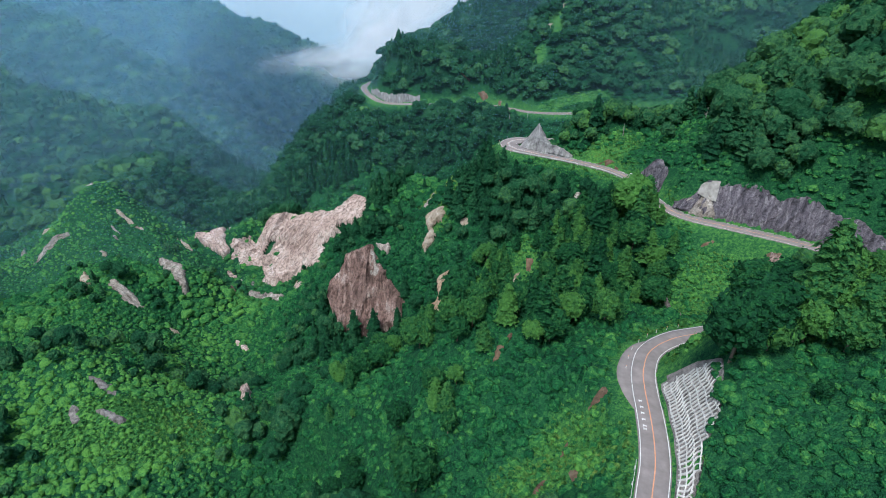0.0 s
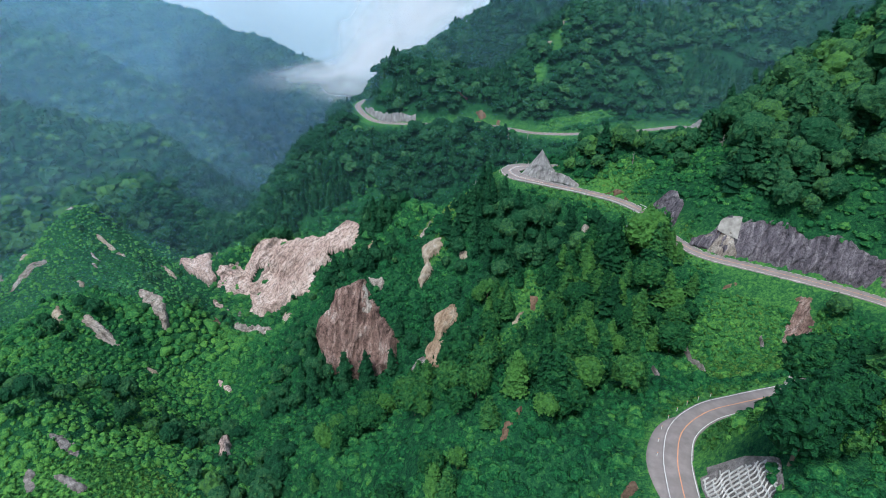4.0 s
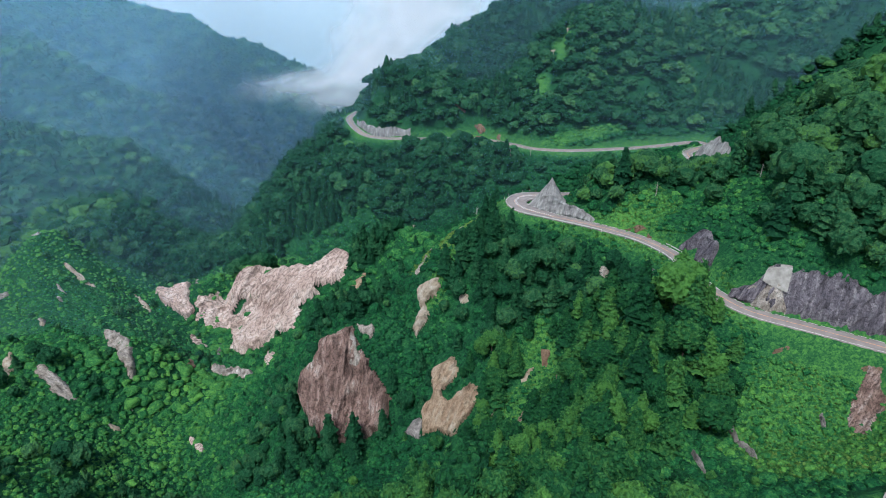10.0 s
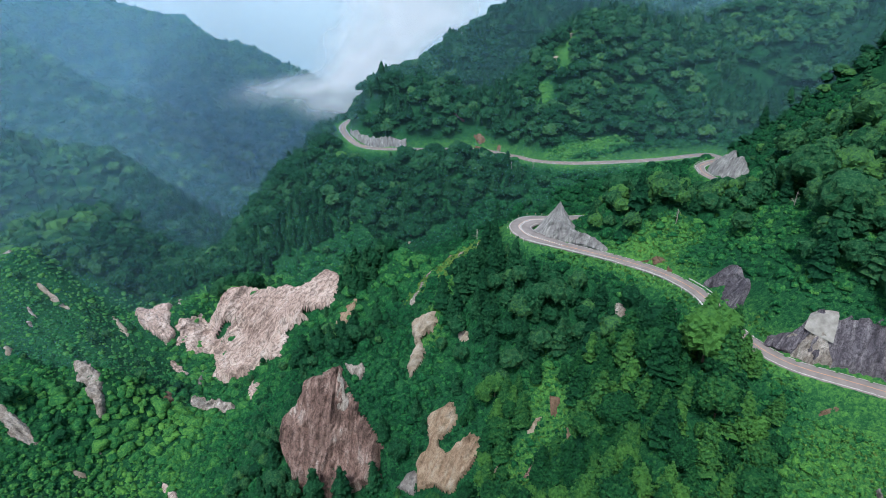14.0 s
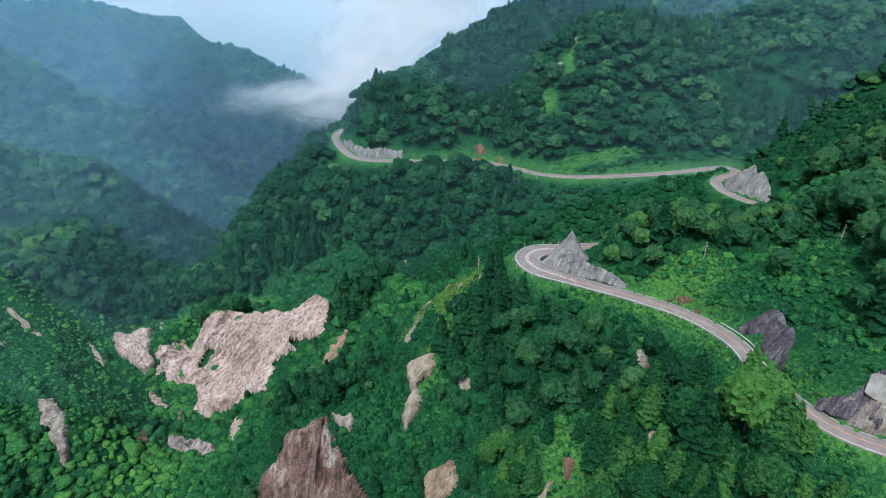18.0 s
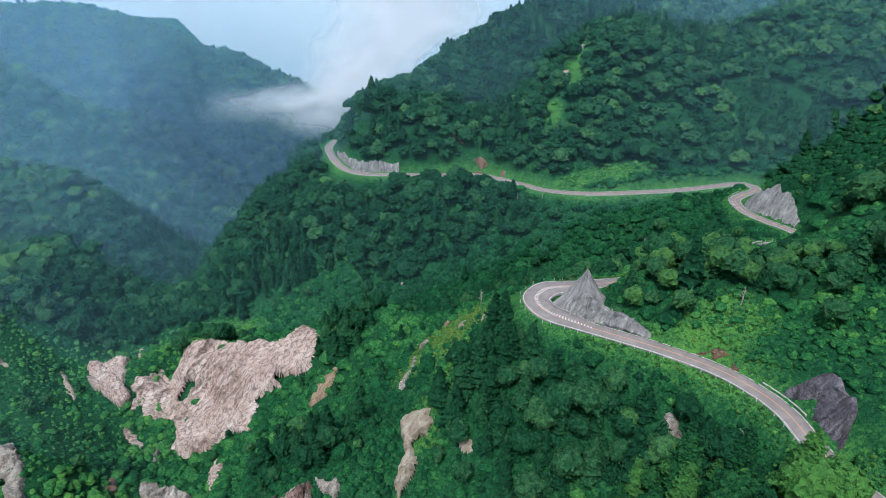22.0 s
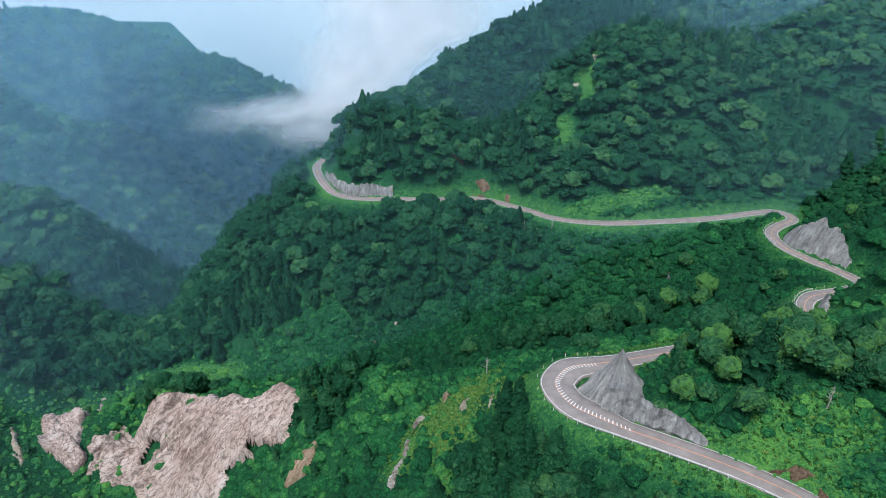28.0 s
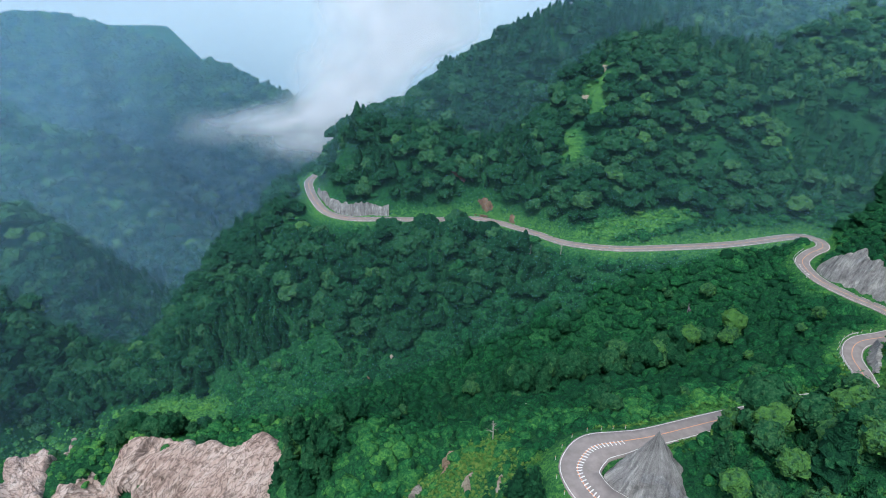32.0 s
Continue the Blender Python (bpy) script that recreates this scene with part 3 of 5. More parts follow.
scar("gravel_scar", "grey", [(-14.3, 217.0), (-7.3, 220.9), (-5.9, 217.5), (-7.2, 213.5)], 0.5)
streak("small_scar", "pink", -170.3, 404.2, 18.4, 0.9, 111)
streak("small_scar", "grey", -132.8, 332.4, 13.6, 1.4, 105)
streak("pale_scar", "pink", -177.7, 383.8, 31.7, 8.0, 127)
streak("small_scar", "pink", -150.0, 343.9, 10.7, 2.9, 131)
streak("pale_outcrop", "pale", -113.2, 300.1, 16.2, 5.2, 152)
streak("small_scar", "pink", -94.5, 308.6, 12.7, 3.9, 103)
streak("small_scar", "tan", 10.9, 252.9, 3.3, 1.7, 132)
streak("soil_scar", "ochre", -44.7, 319.8, 7.5, 3.4, 19)
streak("ridge_scar", "ochre", 6.9, 314.9, 6.5, 2.0, 74)
streak("ridge_scar", "tan", 12.5, 299.0, 5.0, 1.2, 62)
streak("ridge_scar", "tan", 19.0, 292.2, 4.0, 1.1, 66)
streak("ridge_scar", "pale", -2.0, 309.5, 5.5, 1.7, 60)
streak("ridge_scar", "pale", -6.1, 296.8, 5.0, 1.5, 85)
streak("ridge_scar", "pale", -8.3, 288.1, 5.0, 1.6, 80)
streak("ridge_scar", "tan", 34.4, 342.7, 7.1, 2.0, 70)
streak("pale_scar", "pale", 62.2, 238.9, 4.9, 2.6, 76)
streak("soil_scar", "soil", 68.5, 230.4, 3.5, 1.6, 28)
streak("pale_scar", "pale", 63.0, 225.4, 3.3, 1.6, 96)
streak("soil_scar", "soil", 40.2, 224.3, 3.2, 2.6, 87)
streak("soil_scar", "ochre", 44.9, 215.3, 5.8, 2.1, 51)
streak("small_scar", "tan", 32.7, 220.2, 2.7, 1.4, 38)
streak("small_scar", "tan", 19.4, 213.2, 3.2, 1.1, 44)
streak("small_scar", "red", 31.4, 210.2, 4.1, 1.9, 26)
streak("pale_scar", "pale", -173.6, 255.9, 12.5, 3.7, 152)
streak("tan_scar", "tan", -236.8, 382.4, 16.0, 2.6, 151)
streak("pale_scar", "pale", -163.7, 292.2, 28.2, 4.7, 128)
streak("small_scar", "pale", -235.4, 361.0, 8.9, 1.0, 152)
streak("small_scar", "pale", -230.2, 350.5, 4.5, 1.6, 148)
streak("small_scar", "tan", -223.1, 321.8, 9.9, 1.9, 132)
streak("pale_scar", "pale", -283.6, 417.0, 16.0, 2.3, 137)
streak("small_scar", "pink", -111.4, 243.1, 8.0, 2.1, 143)
streak("small_scar", "tan", -146.3, 245.9, 3.5, 1.5, 155)
streak("small_scar", "tan", -144.4, 257.2, 3.8, 1.1, 128)
streak("small_scar", "pink", -148.7, 343.2, 11.9, 2.6, 134)
streak("small_scar", "soil", -134.1, 300.4, 8.0, 1.7, 118)
streak("small_scar", "tan", -198.7, 377.1, 16.0, 2.2, 132)
streak("small_scar", "tan", -187.6, 363.6, 7.5, 1.4, 143)
streak("tan_scar", "pale", -338.8, 396.4, 16.0, 2.8, 125)
streak("tan_scar", "tan", -314.6, 399.1, 16.0, 2.8, 126)
streak("tan_scar", "pale", -280.1, 353.8, 16.0, 2.8, 59)
streak("tan_scar", "tan", -201.1, 269.1, 16.0, 2.7, 120)
streak("gully_rock", "pink", -87.2, 185.6, 28.2, 2.5, 114)
streak("gravel_scar", "grey", -129.1, 161.6, 9.8, 2.7, 149)
streak("gravel_scar", "grey", -131.3, 146.9, 6.8, 2.1, 124)
streak("gravel_scar", "grey", -117.8, 145.2, 8.5, 2.6, 153)
streak("soil_scar", "soil", 14.9, 113.2, 4.7, 1.5, 62)
streak("soil_scar", "soil", 35.1, 92.5, 3.3, 1.1, 46)
streak("soil_scar", "soil", 26.8, 85.5, 2.5, 1.2, 55)
streak("soil_scar", "soil", 20.4, 77.7, 3.0, 1.4, 43)
streak("soil_scar", "soil", 25.9, 77.1, 2.4, 1.5, 78)
streak("rock_gully", "red", 117.0, 171.3, 9.2, 3.1, 58)
streak("soil_scar", "soil", 101.3, 187.8, 3.3, 1.1, 167)
streak("soil_scar", "soil", 120.5, 178.1, 2.9, 1.1, 161)
streak("dark_scar", "dark", 75.2, 232.0, 3.9, 2.0, 27)
streak("soil_scar", "soil", 69.1, 231.1, 2.8, 1.4, 26)
streak("gully_rock", "tan", 58.5, 218.4, 5.2, 1.7, 31)
streak("waterfall_rock", "dark", 120.6, 413.9, 6.5, 1.9, 69)
streak("soil_scar", "soil", 19.0, 515.6, 6.4, 2.9, 135)
streak("soil_scar", "soil", -27.5, 414.8, 2.9, 2.7, 115)
streak("soil_scar", "soil", 35.3, 502.4, 5.4, 1.9, 146)
streak("soil_scar", "soil", 49.2, 487.3, 3.6, 1.5, 102)
streak("soil_scar", "tan", -16.1, 432.1, 7.9, 1.5, 88)
streak("grass_slope_scar", "tan", 93.0, 530.0, 7.9, 2.2, 81)
streak("grass_slope_scar", "tan", 107.4, 542.9, 8.2, 2.2, 73)
SCAR_LABEL = {
    "pink": "pale pink eroded rock face on the slope", "pale": "pale grey-white bare rock scar in the shrubs",
    "red": "red-brown craggy rock face with dark cracks", "tan": "tan bare soil scar on the slope",
    "ochre": "ochre eroded rock face in the shrubs", "soil": "red-brown strip of bare soil",
    "grey": "grey gravel patch in light green grass", "dark": "dark grey bare rock in the slope",
}


def inside(px, py, poly):
    """Which points lie in the polygon."""
    hit = np.zeros(px.shape, bool)
    for (x1, y1), (x2, y2) in zip(poly, np.roll(poly, -1, axis=0)):
        cross = (y1 > py) != (y2 > py)
        with np.errstate(divide="ignore", invalid="ignore"):
            hit ^= cross & (px < (x2 - x1) * (py - y1) / (y2 - y1) + x1)
    return hit


def scar_slope(outline):
    """Mean direction of the fall over a scar."""
    p = np.array(outline, float)
    q = np.vstack([p.mean(0) + (p - p.mean(0)) * f for f in (0.2, 0.45, 0.7, 0.9)])
    g = np.linalg.lstsq(np.c_[q, np.ones(len(q))], ground_at(q[:, 0], q[:, 1]), rcond=None)[0][:2]
    return g / (np.linalg.norm(g) + 1e-6)


def bare(x, y, outline, seed):
    """Where a scar is bare: its outline, frayed, with green tongues reaching in."""
    poly = np.array(outline, float)
    size = np.ptp(poly, axis=0)
    wob = 0.035 * min(30.0, size.min()) + 0.9
    hit = inside(x + wob * 1.8 * fbm(x / 6, y / 6, 3, seed), y + wob * 1.8 * fbm(x / 6, y / 6, 3, seed + 7), poly)
    g = scar_slope(outline)
    across, down = x * -g[1] + y * g[0], x * g[0] + y * g[1]
    tongue = fbm(across / (6.0 + 0.06 * size.max()) + 0.8 * fbm(x / 14, y / 14, 2, seed + 2), down / 26, 3, seed + 9)
    return hit & ((tongue < 0.56) | (size.max() < 40))


def with_flow(me, across, down):
    """Run of the rock, across and down the fall, for the streaks in its colour."""
    at = me.attributes.new("flow", "FLOAT_VECTOR", "POINT")
    at.data.foreach_set("vector", np.stack([across, down, np.zeros_like(across)], -1).astype(np.float32).ravel())
    return me


def one_piece(keep):
    """The largest connected piece of a mask."""
    best, left = np.zeros_like(keep), keep.copy()
    while left.any():
        piece = np.zeros_like(keep)
        piece[tuple(np.argwhere(left)[0])] = True
        while True:
            grown = piece.copy()
            grown[1:] |= piece[:-1]
            grown[:-1] |= piece[1:]
            grown[:, 1:] |= piece[:, :-1]
            grown[:, :-1] |= piece[:, 1:]
            grown &= left
            if (grown == piece).all():
                break
            piece = grown
        left &= ~piece
        if piece.sum() > best.sum():
            best = piece
    return best


def scar_mesh(name, outline, kind, seed, bulk):
    poly = np.array(outline, float)
    lo, hi = poly.min(0) - 3, poly.max(0) + 3
    step = 0.55 if (hi - lo).max() < 45 else 0.8
    gx, gy = np.meshgrid(np.arange(lo[0], hi[0], step), np.arange(lo[1], hi[1], step))
    keep = bare(gx, gy, outline, seed)
    z0 = ground_at(gx, gy)
    gzy, gzx = np.gradient(z0, step)
    size = min(1.0, (hi - lo).max() / 45)
    g = scar_slope(outline)
    across, down = gx * -g[1] + gy * g[0], gx * g[0] + gy * g[1]
    bend = 0.9 * fbm(gx / 13, gy / 13, 2, seed + 3)
    # ribs and rills run down the fall, with ledges and cracks across them
    rill = 1 - np.abs(2 * fbm(across / 4.6 + bend, down / 15, 4, seed))
    gully = 1 - np.abs(2 * value_noise(across / 13 + 1.3 * bend, down / 34, seed + 8))
    fine = 1 - np.abs(2 * fbm(across / 1.5 + 2 * bend, down / 4.5, 3, seed + 4))
    ledge = np.abs(fbm(down / 3.2 + bend, across / 8, 3, seed + 6))
    lift = 0.3 + size * (2.5 * np.clip(rill, 0, 1) ** 1.4 + 1.0 * np.clip(fine, 0, 1) + 1.5 * ledge - 1.2) + 4.0 * np.clip(size - 0.6, 0, 0.4) / 0.4 * (np.clip(gully, 0, 1) ** 1.3 - 0.15)
    up = 1 / np.sqrt(1 + gzx ** 2 + gzy ** 2)
    soft = keep.astype(float)
    for _ in range(4 + int(7 * size)):
        soft[1:-1, 1:-1] = (soft[1:-1, 1:-1] * 2 + soft[:-2, 1:-1] + soft[2:, 1:-1] + soft[1:-1, :-2] + soft[1:-1, 2:]) / 6
    lift = np.maximum((lift + bulk) * np.clip((soft - 0.5) * 2.4, 0, 1), 0.25 - 0.9 * np.clip(soft - 0.75, 0, 1))
    vx, vy, vz = gx - gzx * up * lift, gy - gzy * up * lift, z0 + up * lift
    cell = one_piece(keep[:-1, :-1] & keep[1:, :-1] & keep[:-1, 1:] & keep[1:, 1:])
    # the rim goes into the ground
    core = np.zeros_like(keep)
    core[1:-1, 1:-1] = keep[1:-1, 1:-1] & keep[:-2, 1:-1] & keep[2:, 1:-1] & keep[1:-1, :-2] & keep[1:-1, 2:]
    vz = np.where(core, vz, z0 - 0.25)
    r, c = np.where(cell)
    if not len(r):
        return None
    n = gx.shape[1]
    a = r * n + c
    faces = np.stack([a, a + 1, a + n + 1, a + n], -1)
    used, inv = np.unique(faces, return_inverse=True)
    verts = np.stack([vx, vy, vz], -1).reshape(-1, 3)[used]
    me = mesh_from(name, verts, inv.reshape(-1, 4), ROCKS[kind], smooth=False)
    return with_flow(me, (across + 1.2 * bend).ravel()[used], down.ravel()[used])


for i, (sname, kind, outline) in enumerate(SCARS):
    me = scar_mesh(sname, outline, kind, i * 3 + 1, BULK[i])
    if me:
        ob = new(sname, me)
        if sname in ("spire", "cap", "foot"):
            ob.parent = crag
            tagged(ob, "pale grey-white broken rock of the crag")
        else:
            tagged(ob, SCAR_LABEL[kind], "rock scar", "bare scars on the slopes")
        if sname == "red_crag":
            crag = ob


def cut_wall(name, start, end, profile, kind, label, category="rock wall", lean=0.45, side=1, base=3.75, seed=1, rough=1.0):
    """A rough cut face beside the road from one place to another; profile: heights along it."""
    i, j = place(*start), place(*end)
    line = ROAD[i:j + 1]
    n = road_frame(ROAD)[i:j + 1] * side
    s = np.linspace(0, 1, len(line))
    h = np.interp(s, np.linspace(0, 1, len(profile)), profile)
    fine = np.arange(0, len(line) - 0.99, 0.5)
    line = np.stack([np.interp(fine, np.arange(len(line)), line[:, k]) for k in range(3)], -1)
    n = np.stack([np.interp(fine, np.arange(len(n)), n[:, k]) for k in range(2)], -1)
    h = np.interp(fine, np.arange(len(h)), h)
    h = h * (1 + 0.3 * fbm(fine / 4, fine * 0 + seed, 4, seed)) + 0.8 * np.abs(fbm(fine / 1.1, fine * 0 + 3 + seed, 2, seed)) * (h > 1.5)
    rows = 26
    v = np.zeros((rows + 2, len(line), 3))
    for k in range(rows):
        f = k / (rows - 1)
        u = fine
        rib = 1 - np.abs(2 * fbm(u / 4.2 + 0.1 * f * h, f * h / 14 + seed, 3, seed + 4))
        block = np.floor(3 * fbm(u / 2.3 + f * h / 5, f * h / 3.1, 2, seed + 6)) / 3
        bulge = rough * (1.4 * fbm(u / 6, f * h / 7 + seed, 4, seed) + 1.5 * np.clip(rib, 0, 1) ** 1.5 + 0.7 * block + 0.2)
        o = base + f * h * lean - bulge * min(1, 3 * f + 0.15)
        v[k] = np.c_[line[:, :2] + n * o[:, None], line[:, 2] - 0.4 + f * (h + 0.4)]
    v[rows] = np.c_[line[:, :2] + n * (base + h * lean + 0.9)[:, None], line[:, 2] + h - 0.3]
    v[rows + 1] = np.c_[line[:, :2] + n * (base + h * lean + 2.5)[:, None], line[:, 2] + h - 4]
    fcs = grid_faces(rows + 2, len(line))
    if side > 0:
        fcs = fcs[:, ::-1]
    me = mesh_from(name, v.reshape(-1, 3), fcs, ROCKS[kind], smooth=False)
    with_flow(me, np.broadcast_to(fine + i, v.shape[:2]).ravel(), v[:, :, 2].ravel())
    return tagged(new(name, me), label, category)


cut_wall("rock_wall", (150, 161), (91.5, 208.5), [3, 7, 9, 9, 11, 13, 10, 14, 11, 13, 12, 6, 2], "dark",
         "dark grey blasted rock wall beside the road", seed=3, lean=0.58)
cut_wall("rock_wall", (88, 221), (86.2, 238), [1.5, 6.5, 10, 10.5, 9, 2.5], "dark", "dark grey rock face beside the road bend", seed=8, lean=0.46, rough=0.7)
cut_wall("rock_wall", (105, 196.5), (91.5, 209), [2, 7.5, 8, 7, 5.5, 3.5, 1.5], "pale", "broken pale grey rock below the sprayed concrete", seed=24, lean=0.58, base=3.2, rough=0.9)
cut_wall("soil_cut", (80, 246.5), (72, 253.3), [0.3, 1.2, 3, 3, 1.2, 0.3], "soil", "rust-brown soil cut beside the road", "soil cut", seed=5, lean=0.6)
cut_wall("rock_wall", (62, 260), (41, 272), [1.0, 2.5, 4, 4.5, 5.5, 6], "shotcrete", "grey streaked shotcrete wall inside the hairpin", seed=11, lean=0.5)
cut_wall("rock_mound", (170.4, 371), (163, 405), [3, 9, 13, 14.5, 13, 9, 3], "shotcrete", "rounded grey rock mound above the road", "rock mound", seed=14, lean=0.42, rough=0.45)
cut_wall("rock_wall", (133, 331), (150, 350), [1, 4, 5, 4, 1], "shotcrete", "low grey rock face inside the bend", seed=16, lean=0.4, rough=0.6)
cut_wall("rock_wall", (-20, 496.3), (-71, 537), [6.5, 7, 7.5, 7, 6, 6.5, 5, 6, 4, 3], "shotcrete", "pale grey rock wall above the far road", seed=19, lean=0.25, rough=0.5)
cut_wall("rock_wall", (35, 494), (28, 495), [1, 1.5, 1], "soil", "small brown soil bank above the far road", "soil cut", seed=21)


def pinnacle():
    """The leaning rock horn inside the hairpin: its foot follows the inner edge of the bend."""
    rings, seg = 36, 72
    a = 2 * math.pi * np.arange(seg) / seg
    reach = np.arange(1.0, 10.5, 0.25)
    px, py = 46.5 + reach[:, None] * np.cos(a), 281.0 + reach[:, None] * np.sin(a)
    free = road_gap(px, py)[0] > 3.5 + 2.6 * bend_widening(px, py)
    foot = np.array([reach[np.argmin(free[:, q]) - 1 if not free[:, q].all() else -1] for q in range(seg)])
    foot = (foot + np.roll(foot, 1) + np.roll(foot, -1)) / 3
    foot = np.where((np.cos(a) > 0.3) & (np.sin(a) < 0.2), np.minimum(foot, 9.0), foot)
    v = []
    for k in range(rings):
        f = k / (rings - 1)
        z = 31.6 + 12.4 * f ** 1.12
        n = fbm(np.cos(a) * 1.6 + 5 + z / 8, np.sin(a) * 1.6 + z / 5, 4, 31)
        m = fbm(np.cos(a) * 5 + z / 2, np.sin(a) * 5 - z / 3, 3, 37)
        r = np.maximum(foot * (1 - f) * (1 + 0.35 * n * min(1, 4 * f)) + 0.8 * m * (1 - f) * min(1, 5 * f), 0.12)
        cx, cy = 46.5 + 2.9 * f ** 0.8, 281.0 + 3.2 * f ** 0.8
        v.append(np.stack([cx + r * np.cos(a), cy + r * np.sin(a), z + 0.35 * np.sin(3 * a + f * 5) * min(1, 5 * f) * (1 - f)], -1))
    v = np.array(v).reshape(-1, 3)
    fs = []
    for k in range(rings - 1):
        for q in range(seg):
            fs.append((k * seg + q, k * seg + (q + 1) % seg, (k + 1) * seg + (q + 1) % seg, (k + 1) * seg + q))
    fs.append(tuple((rings - 1) * seg + q for q in (0, 18, 36, 54)))
    run = np.tile(a * 6, rings)
    return tagged(new("rock_pinnacle", with_flow(mesh_from("rock_pinnacle", v, fs, ROCKS["shotcrete"], smooth=False), run, v[:, 2])),
                  "pointed grey rock horn inside the hairpin bend", "rock")


pinnacle()


# ---- plants ----
RNG = np.random.default_rng(7)


def leaf_quads(centres, normals, size, rng):
    """Small irregular leaf clumps: one bent quad each."""
    n = len(centres)
    up = rng.normal(size=(n, 3))
    t = np.cross(normals, up)
    t /= np.linalg.norm(t, axis=1, keepdims=True) + 1e-9
    b = np.cross(normals, t)
    s = size * rng.uniform(0.6, 1.35, (n, 1))
    out = np.empty((n, 4, 3))
    for k, (u, w) in enumerate(((-1, -0.75), (0.85, -1), (1, 0.8), (-0.7, 1))):
        out[:, k] = centres + t * s * u * rng.uniform(0.6, 1.2, (n, 1)) + b * s * w * rng.uniform(0.6, 1.2, (n, 1)) \
            + normals * s * rng.uniform(-0.45, 0.25, (n, 1))
    return out.reshape(-1, 3)


def directions(n, rng, low=-0.35):
    z = rng.uniform(low, 1, n)
    a = rng.uniform(0, 2 * math.pi, n)
    r = np.sqrt(1 - z * z)
    return np.stack([r * np.cos(a), r * np.sin(a), z], -1)


def join(parts):
    vs, fs, o = [], [], 0
    for v, f in parts:
        vs.append(v)
        fs.append(f + o)
        o += len(v)
    return np.vstack(vs), np.vstack(fs)


def quads_of(v):
    """Two triangles for each run of four corners."""
    a = np.arange(0, len(v), 4)
    return np.vstack([np.stack([a, a + 1, a + 2], -1), np.stack([a, a + 2, a + 3], -1)])


def halves(f):
    return np.vstack([f[:, [0, 1, 2]], f[:, [0, 2, 3]]])


def ball(level):
    bm = bmesh.new()
    bmesh.ops.create_icosphere(bm, subdivisions=level, radius=1.0)
    v, f = np.array([q.co[:] for q in bm.verts]), np.array([[q.index for q in t.verts] for t in bm.faces])
    bm.free()
    return v / np.linalg.norm(v, axis=1, keepdims=True), f


BALLS = {k: ball(k) for k in (1, 2, 3, 4)}


def billows(level, lobes, rng, lobe=0.42, ragged=0.11, low=-0.3):
    """Radius of a crown in every direction: a heap of round boughs with creases between them; open below."""
    d, f = BALLS[level]
    turn, seed = rng.uniform(0, 6.28), rng.uniform(0, 90)
    d = np.stack([d[:, 0] * math.cos(turn) - d[:, 1] * math.sin(turn), d[:, 0] * math.sin(turn) + d[:, 1] * math.cos(turn), d[:, 2]], -1)
    k = np.arange(lobes)
    h = 1 - (k + 0.5) / lobes * 1.35
    a = k * 2.39996 + rng.uniform(-0.35, 0.35, lobes)
    w = np.sqrt(np.clip(1 - h * h, 0, 1))
    c = np.stack([w * np.cos(a), w * np.sin(a), h], -1) * rng.uniform(0.56, 0.72, (lobes, 1))
    r = lobe * rng.uniform(0.78, 1.15, lobes)
    dc = d @ c.T
    disc = dc ** 2 - (c ** 2).sum(1) + r ** 2
    t = np.where(disc > 0, dc + np.sqrt(np.clip(disc, 0, None)), 0.0).max(1)
    t = np.maximum(t, 0.62)
    for freq, amp in ((5.0, 0.10), (11.0, 0.08)):
        p = d * freq + seed
        t = t * (1 + amp * (value_noise(p[:, 0] + 0.7 * p[:, 2], p[:, 1] - 0.6 * p[:, 2], 3) + value_noise(p[:, 1] + 9, p[:, 2] + 0.5 * p[:, 0], 5)))
    t = t * (1 + rng.uniform(-ragged, ragged, len(d)))
    return d, t, f[(d[f][:, :, 2] > low).all(1)]


def broadleaf(leaves, lobes, size, seed, width=0.42, level=2, lobe=0.42, low=-0.3):
    """A rounded crown 1 high, heaped of boughs and ruffled with leaf clumps."""
    rng = np.random.default_rng(seed)
    d, t, f = billows(level, lobes, rng, lobe, low=low)
    fit = np.array([width * rng.uniform(0.9, 1.1), width * rng.uniform(0.9, 1.1), 0.44])
    lean = rng.uniform(-0.06, 0.06, 2)
    v = d * t[:, None] * fit + (0, 0, 0.56)
    v[:, :2] += lean * v[:, 2:]
    parts = [(v, f)]
    if leaves:
        up = np.where(d[:, 2] > -0.3)[0]
        i = up[rng.integers(0, len(up), leaves)]
        nor = d[i] + rng.normal(scale=0.5, size=(leaves, 3)) + (0, 0, 0.4)
        nor /= np.linalg.norm(nor, axis=1, keepdims=True)
        q = leaf_quads(v[i] + d[i] * fit * rng.uniform(-0.02, 0.1, (leaves, 1)) + rng.normal(scale=size * 0.9, size=(leaves, 3)), nor, size, rng)
        parts.append((q, quads_of(q)))
    return join(parts)


